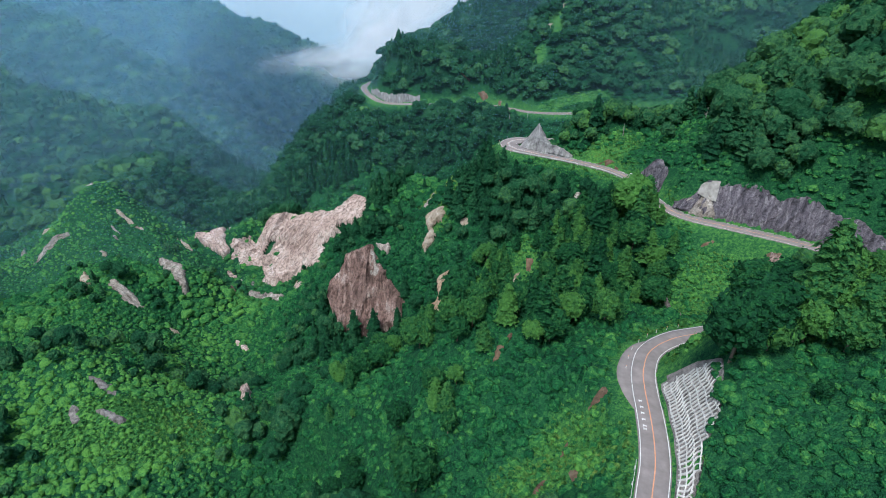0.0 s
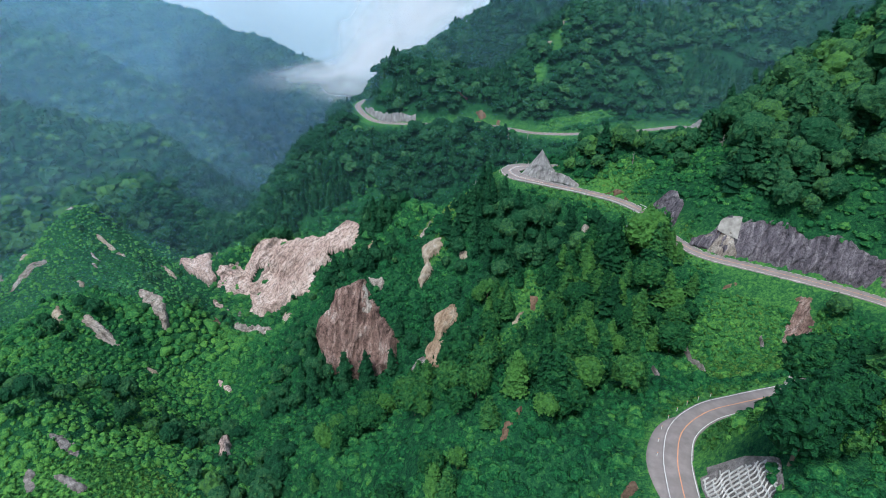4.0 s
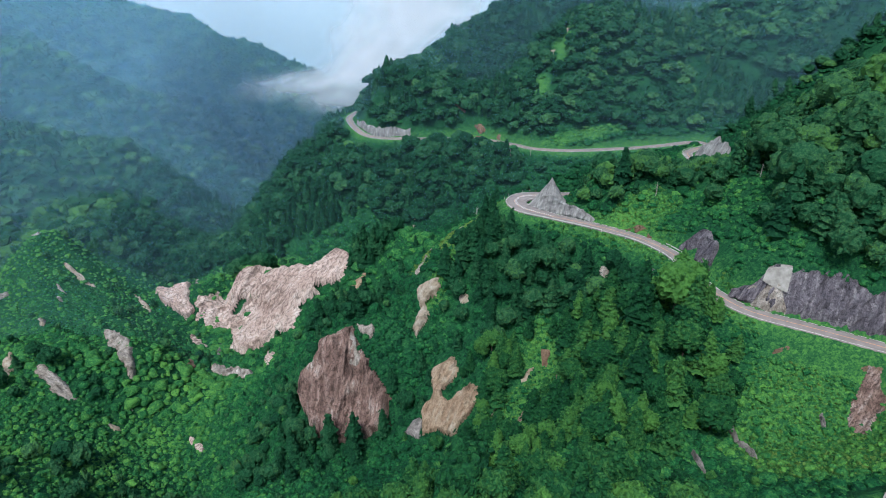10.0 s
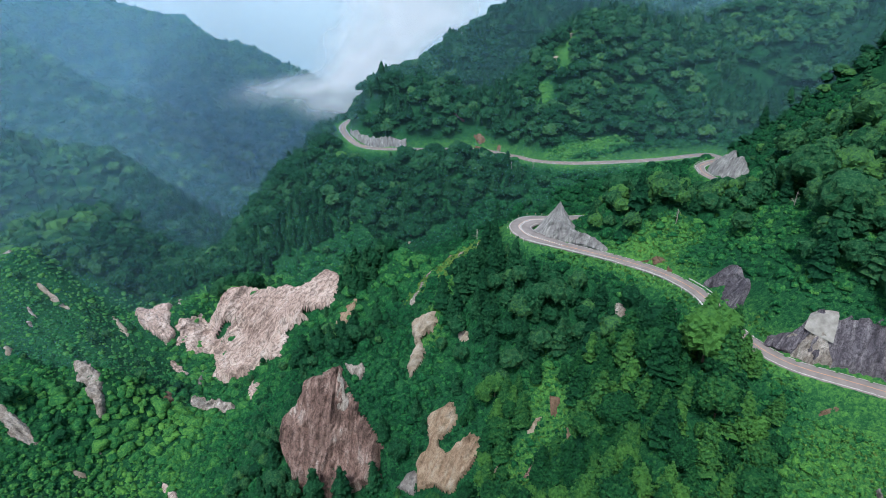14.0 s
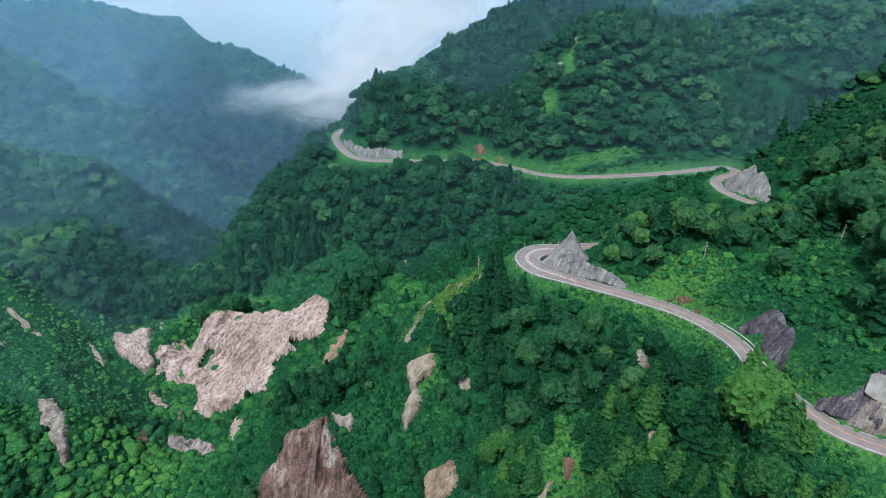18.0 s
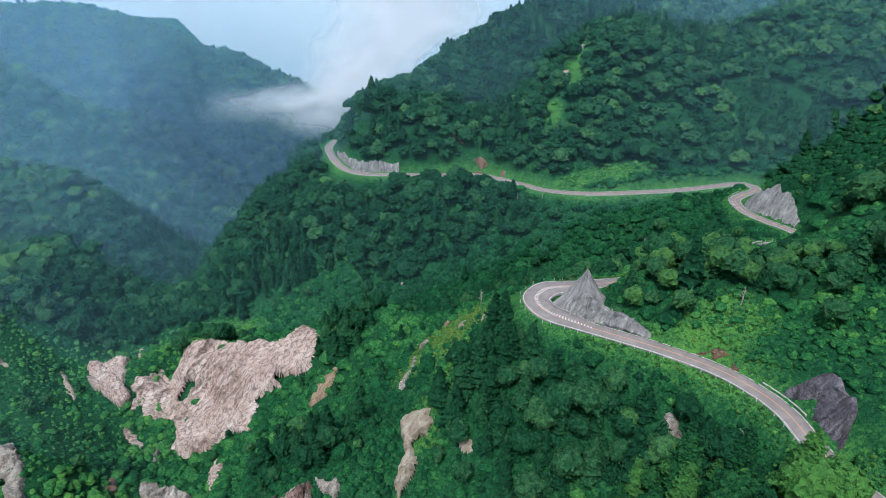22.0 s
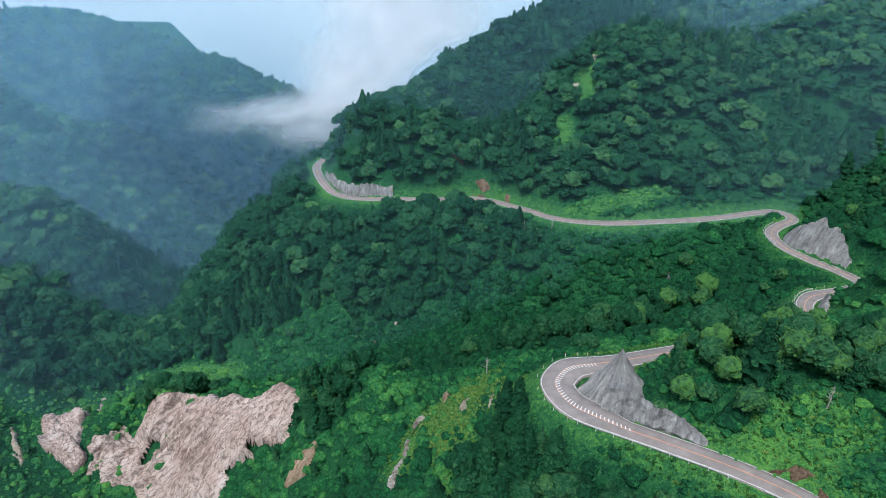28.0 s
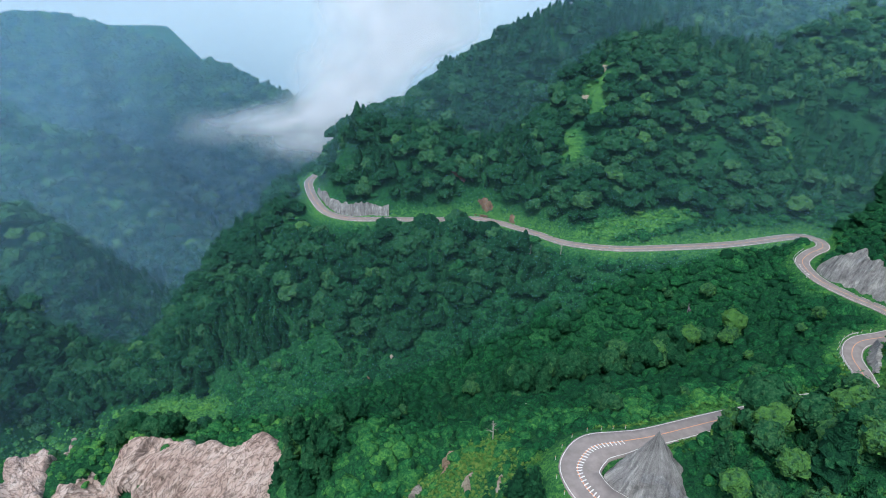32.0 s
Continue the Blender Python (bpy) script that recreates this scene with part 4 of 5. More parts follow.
def conifer(tiers, seg, leaves, size, seed, width=0.2):
    """A tapering crown 1 high: whorls of drooping boughs, one above the other, with sprays at their tips."""
    rng = np.random.default_rng(seed)
    rings = []
    for k in range(tiers):
        u = k / tiers
        r = width * (1 - u) ** 0.62 * rng.uniform(0.85, 1.1)
        z = 0.10 + 0.86 * u ** 0.92
        step = 0.86 / tiers
        for rr, zz, w in ((r, z, 0.28), (r * 0.60, z + step * 0.85, 0.15)):
            a = 2 * math.pi * (np.arange(seg) + 0.5 * (k % 2)) / seg
            q = rr * (1 + w * rng.uniform(-1, 1, seg))
            rings.append(np.stack([q * np.cos(a), q * np.sin(a), zz - 0.35 * (q - rr) + rng.uniform(-0.012, 0.012, seg)], -1))
    rings.append(np.c_[rng.uniform(-0.006, 0.006, (seg, 2)), np.full(seg, 1.0)])
    v = np.array(rings)
    n = np.arange(len(rings) - 1)[:, None] * seg
    q = np.arange(seg)[None]
    f = np.stack(np.broadcast_arrays(n + q, n + (q + 1) % seg, n + seg + (q + 1) % seg, n + seg + q), -1).reshape(-1, 4)
    v = v.reshape(-1, 3)
    parts = [(v, halves(f))]
    if leaves:
        i = rng.integers(0, len(v) - seg, leaves)
        out = np.c_[v[i, :2], np.zeros(leaves)]
        out /= np.linalg.norm(out, axis=1, keepdims=True) + 1e-6
        nor = out * 0.55 + (0, 0, 0.8) + rng.normal(scale=0.3, size=(leaves, 3))
        nor /= np.linalg.norm(nor, axis=1, keepdims=True)
        qv = leaf_quads(v[i] * (1.06, 1.06, 1) + rng.normal(scale=size * 0.7, size=(leaves, 3)), nor, size, rng)
        parts.append((qv, quads_of(qv)))
    return join(parts)


def shrub(leaves, size, seed, level):
    """A low spreading bush about 1 high and 2 wide."""
    rng = np.random.default_rng(seed)
    d = directions(leaves, rng, -0.05)
    a = np.arctan2(d[:, 1], d[:, 0])
    bulk = (1 + 0.25 * np.sin(2 * a + seed) + 0.2 * np.sin(5 * a + 2 * seed))[:, None]
    nor = d + rng.normal(scale=0.7, size=d.shape) + (0, 0, 0.5)
    nor /= np.linalg.norm(nor, axis=1, keepdims=True)
    v = leaf_quads(d * (1.0, 1.0, 0.8) * bulk * rng.uniform(0.75, 1.1, (leaves, 1)), nor, size, rng)
    d, t, f = billows(level, 6, rng, 0.46, 0.07, -0.05)
    return join([(v, quads_of(v)), (d * t[:, None] * (0.95, 0.95, 0.75), f)])


def scatter_mesh(name, templates, x, y, z, scale, tall, tone, mat, rng, smooth=False):
    """All plants of a kind that nobody could count, in one mesh."""
    pick = rng.integers(0, len(templates), len(x))
    vs, fs, tn, o = [], [], [], 0
    ang = rng.uniform(0, 2 * math.pi, len(x))
    for k, (tv, tf) in enumerate(templates):
        i = np.where(pick == k)[0]
        if not len(i):
            continue
        c, s = np.cos(ang[i])[:, None], np.sin(ang[i])[:, None]
        vx = (tv[:, 0] * c - tv[:, 1] * s) * scale[i, None] + x[i, None]
        vy = (tv[:, 0] * s + tv[:, 1] * c) * scale[i, None] + y[i, None]
        vz = tv[:, 2] * tall[i, None] + z[i, None]
        vs.append(np.stack([vx, vy, vz], -1).reshape(-1, 3))
        fs.append((tf[None] + (np.arange(len(i)) * len(tv))[:, None, None]).reshape(-1, 3) + o)
        tn.append(np.repeat(tone[i], len(tv)))
        o += len(i) * len(tv)
    me = mesh_from(name, np.vstack(vs), np.vstack(fs), mat, smooth)
    at = me.attributes.new("tone", "FLOAT", "POINT")
    at.data.foreach_set("value", np.concatenate(tn).astype(np.float32))
    return new(name, me)


def spread(x0, x1, y0, y1, step, rng):
    """Places on a jittered lattice."""
    gx, gy = np.meshgrid(np.arange(x0, x1, step), np.arange(y0, y1, step))
    gx = gx + rng.uniform(-0.5, 0.5, gx.shape) * step
    gy = gy + rng.uniform(-0.5, 0.5, gy.shape) * step
    return gx.ravel(), gy.ravel()


def in_view(x, y):
    """The stretch of country that the valley opens to the flight."""
    return (np.abs(x) < 0.86 * (y + 28) + 25) & (y > 42)


def blob(x, y, cx, cy, rx, ry):
    return np.clip(1.6 * (1 - ((x - cx) / rx) ** 2 - ((y - cy) / ry) ** 2), 0, 1)


# stands of trees: centre, half width and depth, density
STANDS = [(40, 226, 54, 44, 1.0), (56, 192, 36, 26, 1.0), (20, 268, 22, 18, 1.0), (-38, 342, 18, 24, 1.0), (88, 276, 46, 17, 1.0), (74, 203, 16, 16, 1.0),
          (150, 205, 34, 30, 1.0), (118, 225, 18, 16, 0.8), (150, 262, 46, 30, 1.0), (205, 250, 50, 60, 1.0), (190, 320, 60, 34, 1.0), (140, 296, 60, 16, 0.9),
          (66, 90, 12, 12, 1.0), (86, 100, 24, 30, 0.5), (20, 128, 34, 13, 1.0), (44, 124, 10, 6, 0.9), (-20, 150, 30, 14, 0.6), (-12, 98, 26, 20, 0.35),
          (-62, 225, 26, 30, 0.8), (-160, 195, 50, 30, 0.45), (-30, 225, 20, 20, 0.5), (-40, 268, 22, 16, 0.8), (-120, 398, 34, 14, 0.8), (-66, 150, 22, 20, 0.6),
          (-235, 440, 60, 30, 0.9), (-180, 255, 34, 20, 0.4), (75, 384, 60, 12, 0.9), (-170, 125, 44, 26, 0.65), (-60, 100, 34, 22, 0.5), (-100, 195, 26, 18, 0.5)]
# open ground with light grass and herbs
MEADOWS = [(103, 168, 26, 26), (-112, 142, 34, 20), (57, 105, 10, 11), (16, 308, 12, 13), (8, 299, 10, 10), (0, 302, 9, 9), (-6, 293, 8, 9), (9, 290, 9, 9), (24, 290, 8, 10), (38, 222, 9, 16),
           (29, 210, 9, 10), (80, 259, 18, 9), (-130, 420, 40, 14), (28, 84, 9, 14), (20, 80, 12, 8),
           (100, 455, 50, 6), (100, 527, 9, 20), (112, 552, 8, 12), (82, 504, 8, 14), (3, 309, 10, 8), (8, 284, 8, 20), (-2, 264, 7, 10)]


def tree_density(x, y):
    d = np.where(np.asarray(x) < -100, 0.035, 0.09)
    for cx, cy, rx, ry, k in STANDS:
        d = np.maximum(d, k * blob(x, y, cx, cy, rx, ry))
    wood = np.clip((y - 428) / 12, 0, 1) * np.where(x > -200, 1, 0.95)
    wood = wood * np.where((x > 60) & (y < 452), 0.12, 1.0)
    wood = wood * np.where((x > 130) & (y < 520), 0.45, 1.0)
    d = np.maximum(d, wood)
    for cx, cy, rx, ry in MEADOWS:
        d = d * (1 - 0.92 * blob(x, y, cx, cy, rx, ry))
    full = np.clip((y - 425) / 20, 0, 0.8) * (wood > 0.8)
    return d * np.maximum(full, np.clip(1.0 + 1.1 * fbm(x / 30, y / 30, 2, 41), 0.25, 1))


def meadow(x, y):
    m = np.zeros(np.shape(x))
    for cx, cy, rx, ry in MEADOWS:
        m = np.maximum(m, blob(x, y, cx, cy, rx, ry))
    d, rz = road_gap(x, y)
    return np.maximum(m, 0.9 * np.clip((9 - d) / 4, 0, 1))


# undergrowth on the ground itself: lighter in the open places
tone_at = ground.data.attributes.new("tone", "FLOAT", "POINT")
tone_at.data.foreach_set("value", np.clip(0.34 + 0.5 * meadow(MX.ravel(), MY.ravel()) + 0.25 * fbm(MX.ravel() / 18, MY.ravel() / 18, 3, 77), 0, 1).astype(np.float32))


def clear_of_rock(x, y, margin=0.0):
    ok = np.ones(len(x), bool)
    for k, (_, kind, outline) in enumerate(SCARS):
        p = np.array(outline, float)
        c = p.mean(0)
        q = c + (p - c) * (1.0 + margin)
        near = (np.abs(x - c[0]) < np.ptp(q[:, 0])) & (np.abs(y - c[1]) < np.ptp(q[:, 1]))
        i = np.where(near)[0]
        shrunk = c + (p - c) * (1 - min(0.25, 1.6 / (0.5 * np.ptp(p, axis=0).min() + 1)))
        ok[i] &= ~(bare(x[i], y[i], shrunk if margin < 0 else outline, k * 3 + 1) | (inside(x[i], y[i], q) if margin > 0 else False))
    return ok


def wall_free(x, y, d):
    """Clear of the road, its cut walls and the horn in the hairpin."""
    ok = (d > 5.2) & (np.hypot(x - 48.5, (y - 280.5) * 1.1) > 9)
    ok &= ~(bend_widening(x, y) > 0.05) | (d > 9)
    ok &= ~((y > 62) & (y < 98) & (d < 14 - 0.2 * (96 - y)) & (x > 36 + 0.28 * (y - 62)) & (x < 62))
    ok &= ~((x > 83.5) & (x < 103) & (y > 127) & (y < 140) & (d < 11))
    for x0, x1, y0, y1 in ((96, 152, 160, 214), (84, 102, 218, 242), (164, 186, 370, 404), (-72, -18, 496, 540)):
        ok &= ~((x > x0) & (x < x1) & (y > y0) & (y < y1) & (d < 12.5))
    return ok


# single trees near the flight: crowns and trunks of their own
x, y = spread(-260, 260, 45, 432, 4.5, RNG)
gap, _, uphill = road_gap(x, y, True)
keep = in_view(x, y) & wall_free(x, y, gap) & clear_of_rock(x, y, 0.03) & (RNG.uniform(size=len(x)) < tree_density(x, y))
keep &= (gap > 17) | (x < 112) | (y < 296)
keep &= (gap > 15) | (y < 98) | (y > 148)
keep &= ~((x > 102) & (x < 150) & (y > 284) & (y < 330))
keep &= gap > np.where(uphill | (np.hypot(x - 78, y - 203) < 16) | ((np.hypot(x - 24, y - 270) < 12) & (gap > 9.5)), 7.0, 12.0)
x, y = x[keep], y[keep]
z = ground_at(x, y)
firs = RNG.uniform(size=len(x)) < np.where((x > -60) & (y > 180), np.where((x > 100) | ((x > 50) & (y > 255)), 0.25, 0.7), np.where((x > 0) & (y > 100), 0.5, 0.15))
high = np.clip(RNG.lognormal(2.13, 0.26, len(x)), 5, 15) * np.where(firs, 1.25, 1.0) * np.where((x < -60) & (y < 300), 0.72, 1.0)
high = np.where(tree_density(x, y) < 0.15, high * 0.6, high)
high = high * (1 + 0.35 * blob(x, y, 76, 203, 18, 18) + 0.3 * blob(x, y, 170, 240, 70, 70) + 0.35 * blob(x, y, 66, 90, 12, 12) + 0.2 * blob(x, y, 18, 270, 16, 16))
high = np.where((x > 77) & (x < 112) & (y > 252) & (y < 300), np.minimum(high, 10.0), high)
high = np.where((x > 92) & (x < 152) & (y > 268) & (y < 336), np.minimum(high, 6.0), high)
BROAD = [broadleaf(300, 20 + 2 * k, 0.032, 100 + k, 0.33 + 0.025 * k, 4, 0.33, -0.75) for k in range(5)]
FIRS = [conifer(11, 12, 300, 0.028, 200 + k, 0.21 + 0.015 * k) for k in range(4)]
near_order = np.argsort(np.hypot(x - 40, y - 150))
single = np.zeros(len(x), bool)
single[near_order[:290]] = True


def tube(points, radii, sides=7):
    v, f = [], []
    for (px, py, pz), r in zip(points, radii):
        for q in range(sides):
            a = 2 * math.pi * q / sides
            v.append((px + r * math.cos(a), py + r * math.sin(a), pz))
    for k in range(len(points) - 1):
        for q in range(sides):
            f.append((k * sides + q, k * sides + (q + 1) % sides, (k + 1) * sides + (q + 1) % sides, (k + 1) * sides + q))
    return np.array(v), np.array(f)


def limb(base, tip, r0, r1, sides=5):
    a, b = np.array(base, float), np.array(tip, float)
    m = (a + b) / 2 + (0, 0, 0.04 * np.linalg.norm(b - a))
    return tube([a, m, b], [r0, (r0 + r1) / 2, r1], sides)


def tree_parent(kind, crown, seed):
    rng = np.random.default_rng(seed)
    ob = new(kind, None)
    parts = [tube([(0, 0, -0.12), (0.004, 0, 0.1), (0.0, 0.006, 0.45), (0.003, 0, 0.8)], [0.03, 0.022, 0.015, 0.005])]
    if kind == "broadleaf_tree":
        for k in range(5):
            a = 2 * math.pi * k / 5 + rng.uniform(-0.4, 0.4)
            parts.append(limb((0, 0, rng.uniform(0.2, 0.4)), (0.22 * math.cos(a), 0.22 * math.sin(a), rng.uniform(0.45, 0.62)), 0.011, 0.004))
    v, f = join(parts)
    trunk = new("trunk", mesh_from("trunk", v, f, BARK))
    top = new("crown", mesh_from("crown", crown[0], crown[1], TREE_LEAF, smooth=False))
    trunk.parent = top.parent = ob
    return ob


KINDS = []
for k in range(5):
    KINDS.append(tagged(tree_parent("broadleaf_tree", BROAD[k], k), "green broadleaf tree with a rounded leafy crown", "tree", "trees on the near slopes"))
for k in range(4):
    KINDS.append(tagged(tree_parent("conifer_tree", FIRS[k], 20 + k), "dark green conifer with a ragged pointed crown", "tree", "trees on the near slopes"))
first = {}
for i in np.where(single)[0]:
    k = int(RNG.integers(0, 4)) + 5 if firs[i] else int(RNG.integers(0, 5))
    w = high[i] * RNG.uniform(0.85, 1.15)
    m = Matrix.Translation((x[i], y[i], z[i] - 0.15)) @ Matrix.Rotation(RNG.uniform(0, 6.28), 4, "Z") @ Matrix.Diagonal((w, w, high[i], 1))
    if k in first:
        copy_thing(KINDS[k], m)
    else:
        first[k] = m
for k, m in first.items():
    KINDS[k].matrix_basis = m

rest = ~single
tone = np.clip(RNG.normal(0.42, 0.18, len(x)) + 0.25 * np.clip((x - 95) / 40, 0, 1) + 0.28 * blob(x, y, 76, 280, 40, 24), 0, 1)
BROAD_B = [broadleaf(90, 13 + k, 0.038, 300 + k, 0.42, 3, 0.38) for k in range(6)]
FIRS_B = [conifer(7, 9, 70, 0.038, 400 + k, 0.23) for k in range(4)]
for mask, tmpl, wname, text in ((rest & ~firs, BROAD_B, "broadleaf_wood", "dense green broadleaf wood on the valley slopes"),
                                (rest & firs, FIRS_B, "conifer_wood", "dark green conifers scattered in the wood")):
    i = np.where(mask)[0]
    ob = scatter_mesh(wname, tmpl, x[i], y[i], z[i] - 0.3, high[i], high[i], tone[i] * np.where(firs[i], 0.6, 1), WOOD_LEAF, RNG)
    tagged(ob, text, "woods", kind="stuff")

# the woods on the mountain across the valley and on the far mountain
def wood(wname, text, x0, x1, y0, y1, step, tmpl, fir_tmpl, fir_share, size, seed, mean=0.42):
    rng = np.random.default_rng(seed)
    x, y = spread(x0, x1, y0, y1, step, rng)
    gap, _, uphill = road_gap(x, y, True)
    k = in_view(x, y) & wall_free(x, y, gap) & clear_of_rock(x, y, 0.2) & (rng.uniform(size=len(x)) < tree_density(x, y)) & (gap > np.where(uphill, 8, 11))
    x, y = x[k], y[k]
    z = ground_at(x, y)
    h = np.clip(rng.lognormal(0, 0.22, len(x)), 0.6, 1.5) * size
    fir = rng.uniform(size=len(x)) < fir_share * np.clip(0.6 + 2.2 * fbm(x / 45, y / 45, 2, 61), 0, 2)
    # leaves lighten towards +x, in place of the brighter haze there
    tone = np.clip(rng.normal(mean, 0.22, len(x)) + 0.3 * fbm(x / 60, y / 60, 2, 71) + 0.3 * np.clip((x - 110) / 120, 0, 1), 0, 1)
    for mask, t, n, tx in ((~fir, tmpl, wname, text), (fir, fir_tmpl, wname + "_conifers", "dark pointed conifers standing in the wood")):
        i = np.where(mask)[0]
        if len(i):
            w = h[i]
            tl = h[i] * (1.0 if n == wname else 1.12)
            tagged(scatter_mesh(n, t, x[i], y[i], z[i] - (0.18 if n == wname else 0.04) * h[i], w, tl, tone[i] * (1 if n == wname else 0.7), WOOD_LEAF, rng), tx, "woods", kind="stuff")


BROAD_C = [broadleaf(6, 10 + k % 3, 0.045, 500 + k, 0.50, 3, 0.40, -0.1) for k in range(7)]
FIRS_C = [conifer(5, 8, 16, 0.05, 600 + k, 0.30) for k in range(5)]
BROAD_D = [broadleaf(0, 5, 0.07, 700 + k, 0.5, 2, 0.5) for k in range(7)]
FIRS_D = [conifer(3, 6, 0, 0.1, 800 + k, 0.26) for k in range(4)]
wood("mountain_wood", "dense mixed wood on the mountain side", -260, 420, 432, 690, 5.1, BROAD_C, FIRS_C, 0.62, 9.4, 21, 0.16)
# far woods: a lighter mean tone puts the paleness of distance into the leaves
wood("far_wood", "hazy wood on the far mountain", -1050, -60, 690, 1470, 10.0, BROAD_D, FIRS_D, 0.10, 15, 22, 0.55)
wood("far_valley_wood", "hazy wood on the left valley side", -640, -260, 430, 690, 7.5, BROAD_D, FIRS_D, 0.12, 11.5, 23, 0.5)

# bushes and tall herbs over all other ground
def bushes(bname, text, x0, x1, y0, y1, step, size, leaves, leaf, seed, level):
    rng = np.random.default_rng(seed)
    x, y = spread(x0, x1, y0, y1, step, rng)
    gap, _ = road_gap(x, y)
    k = in_view(x, y) & (gap > 4.4) & wall_free(x, y, gap + 1.0) & (clear_of_rock(x, y, -0.06) | (rng.uniform(size=len(x)) < 0.12))
    k &= rng.uniform(size=len(x)) > 0.8 * np.maximum(blob(x, y, 9, 303, 18, 15), blob(x, y, -6, 293, 8, 10))
    k &= rng.uniform(size=len(x)) > np.where(y < 400, 0.45, 0.85) * tree_density(x, y)
    k &= ~((gap < 7.4) & (y > 84) & (y < 113) & (x < 56 + 0.5 * (y - 100)) & (x < 60))
    x, y, gap = x[k], y[k], gap[k]
    z = ground_at(x, y)
    mead = meadow(x, y)
    s = np.clip(rng.lognormal(-0.1, 0.38, len(x)), 0.45, 2.2) * size * (1 - 0.35 * mead) * np.clip((gap - 3.2) / 4, 0.35, 1) * np.where((x < -150) & (y > 285), 0.6, 1)
    tone = np.clip(rng.normal(0.42, 0.11, len(x)) + 0.18 * np.clip((-85 - x) / 30, 0, 1) * (y < 430) + 0.26 * mead + 0.38 * fbm(x / 26, y / 26, 3, 81) + 0.3 * blob(x, y, -118, 150, 60, 45) + 0.16 * blob(x, y, 105, 170, 40, 32) + 0.5 * mead * fbm(x / 7, y / 7, 2, 85) - 0.3 * blob(x, y, 5, 245, 100, 80)
                   - 0.40 * np.clip((y - 315) / 40, 0, 1) * np.clip((x + 60) / 40, 0, 1) * (1 - mead), 0, 1)
    t = [shrub(leaves, leaf, 900 + seed * 10 + q, level) for q in range(6)]
    tagged(scatter_mesh(bname, t, x, y, z - 0.1, s, s * rng.uniform(0.7, 1.5, len(x)), tone, LEAF, rng, True), text, "bushes", kind="stuff")


bushes("bushes", "dense green bushes and tall herbs on the near slopes", -200, 200, 42, 260, 2.1, 1.35, 4, 0.24, 31, 2)
bushes("valley_side_bushes", "dense green bushes on the left valley side", -340, -200, 120, 262, 2.9, 2.1, 2, 0.22, 34, 2)
bushes("far_bushes", "dense green bushes on the slopes", -380, 260, 260, 470, 3.0, 2.15, 1, 0.22, 32, 2)
bushes("mountain_bushes", "green bushes between the trees on the mountain side", -90, 380, 450, 640, 3.2, 2.4, 3, 0.27, 33, 1)


# tall grass and herbs in the open places
def grass_tuft(blades, seed):
    rng = np.random.default_rng(seed)
    d = directions(blades, rng, 0.25)
    nor = np.cross(d, rng.normal(size=d.shape))
    nor /= np.linalg.norm(nor, axis=1, keepdims=True)
    v = leaf_quads(d * (0.55, 0.55, 0.4), nor, 0.34, rng)
    return v, quads_of(v)


rng = np.random.default_rng(51)
x, y = spread(-150, 190, 45, 340, 1.15, rng)
gap, _ = road_gap(x, y)
k = in_view(x, y) & (gap > 3.9) & wall_free(x, y, gap + 1.5) & ~((gap < 7) & (y > 84) & (y < 113) & (x < 52)) & (rng.uniform(size=len(x)) < meadow(x, y) * 1.2) & clear_of_rock(x, y, 0.0)
x, y = x[k], y[k]
tone = np.clip(rng.normal(0.36, 0.12, len(x)) + 0.5 * fbm(x / 15, y / 15, 2, 83) + 0.6 * blob(x, y, 6, 300, 24, 24), 0, 1)
s = rng.uniform(0.5, 1.0, len(x))
tagged(scatter_mesh("grass", [grass_tuft(7, 950 + q) for q in range(5)], x, y, ground_at(x, y), s, s * 1.1, tone, GRASS_LEAF, rng),
       "light green tall grass and herbs on open slopes", "grass", kind="stuff")


# ---- things along the road ----
def box_mesh(name, hx, hy, z0, z1, mat, taper=1.0):
    v = [(-hx, -hy, z0), (hx, -hy, z0), (hx, hy, z0), (-hx, hy, z0)] + [(a * hx * taper, b * hy * taper, z1) for a, b in ((-1, -1), (1, -1), (1, 1), (-1, 1))]
    f = [(0, 1, 5, 4), (1, 2, 6, 5), (2, 3, 7, 6), (3, 0, 4, 7), (4, 5, 6, 7), (3, 2, 1, 0)]
    return mesh_from(name, v, f, mat, smooth=False)


POST = box_mesh("post", 0.07, 0.07, -0.4, 0.8, WHITE_METAL)


def guardrail(start, end, side, label, every=4):
    """Posts and a ribbed beam along the road's edge."""
    i, j = place(*start), place(*end)
    off = (RIGHT if side > 0 else LEFT) + side * 0.55
    ob = new("guardrail")
    line = np.c_[ROAD[:, :2] + SIDE * off[:, None], ROAD[:, 2]]
    for k in range(i, j + 1, every):
        q = part("post", POST, ob)
        q.location = line[k]
    pts = line[i:j + 1] + (0, 0, 0.66)
    shift = np.c_[-side * SIDE[i:j + 1] * 0.1, np.zeros(j + 1 - i)]
    for dz in (-0.1, 0.1):
        v, f = sweep_box(pts + shift + (0, 0, dz), 0.035, 0.075)
        part("rail", mesh_from("rail", v, f, WHITE_METAL, smooth=False), ob)
    return tagged(ob, label, "guardrail", "guardrails along the road")


guardrail((84.5, 240), (72, 253.5), -1, "white steel guardrail on the outer road edge")
guardrail((88.5, 218), (85, 239), -1, "white steel guardrail by the bridge edge")
guardrail((86.8, 232), (83, 242.5), 1, "short white steel guardrail on the bridge", 3)
guardrail((66, 257.6), (38, 274.2), -1, "white steel guardrail below the hairpin")
guardrail((128.5, 322), (148, 349), -1, "white steel guardrail round the bend")
guardrail((100, 312), (118, 317), -1, "white steel guardrail behind the trees")
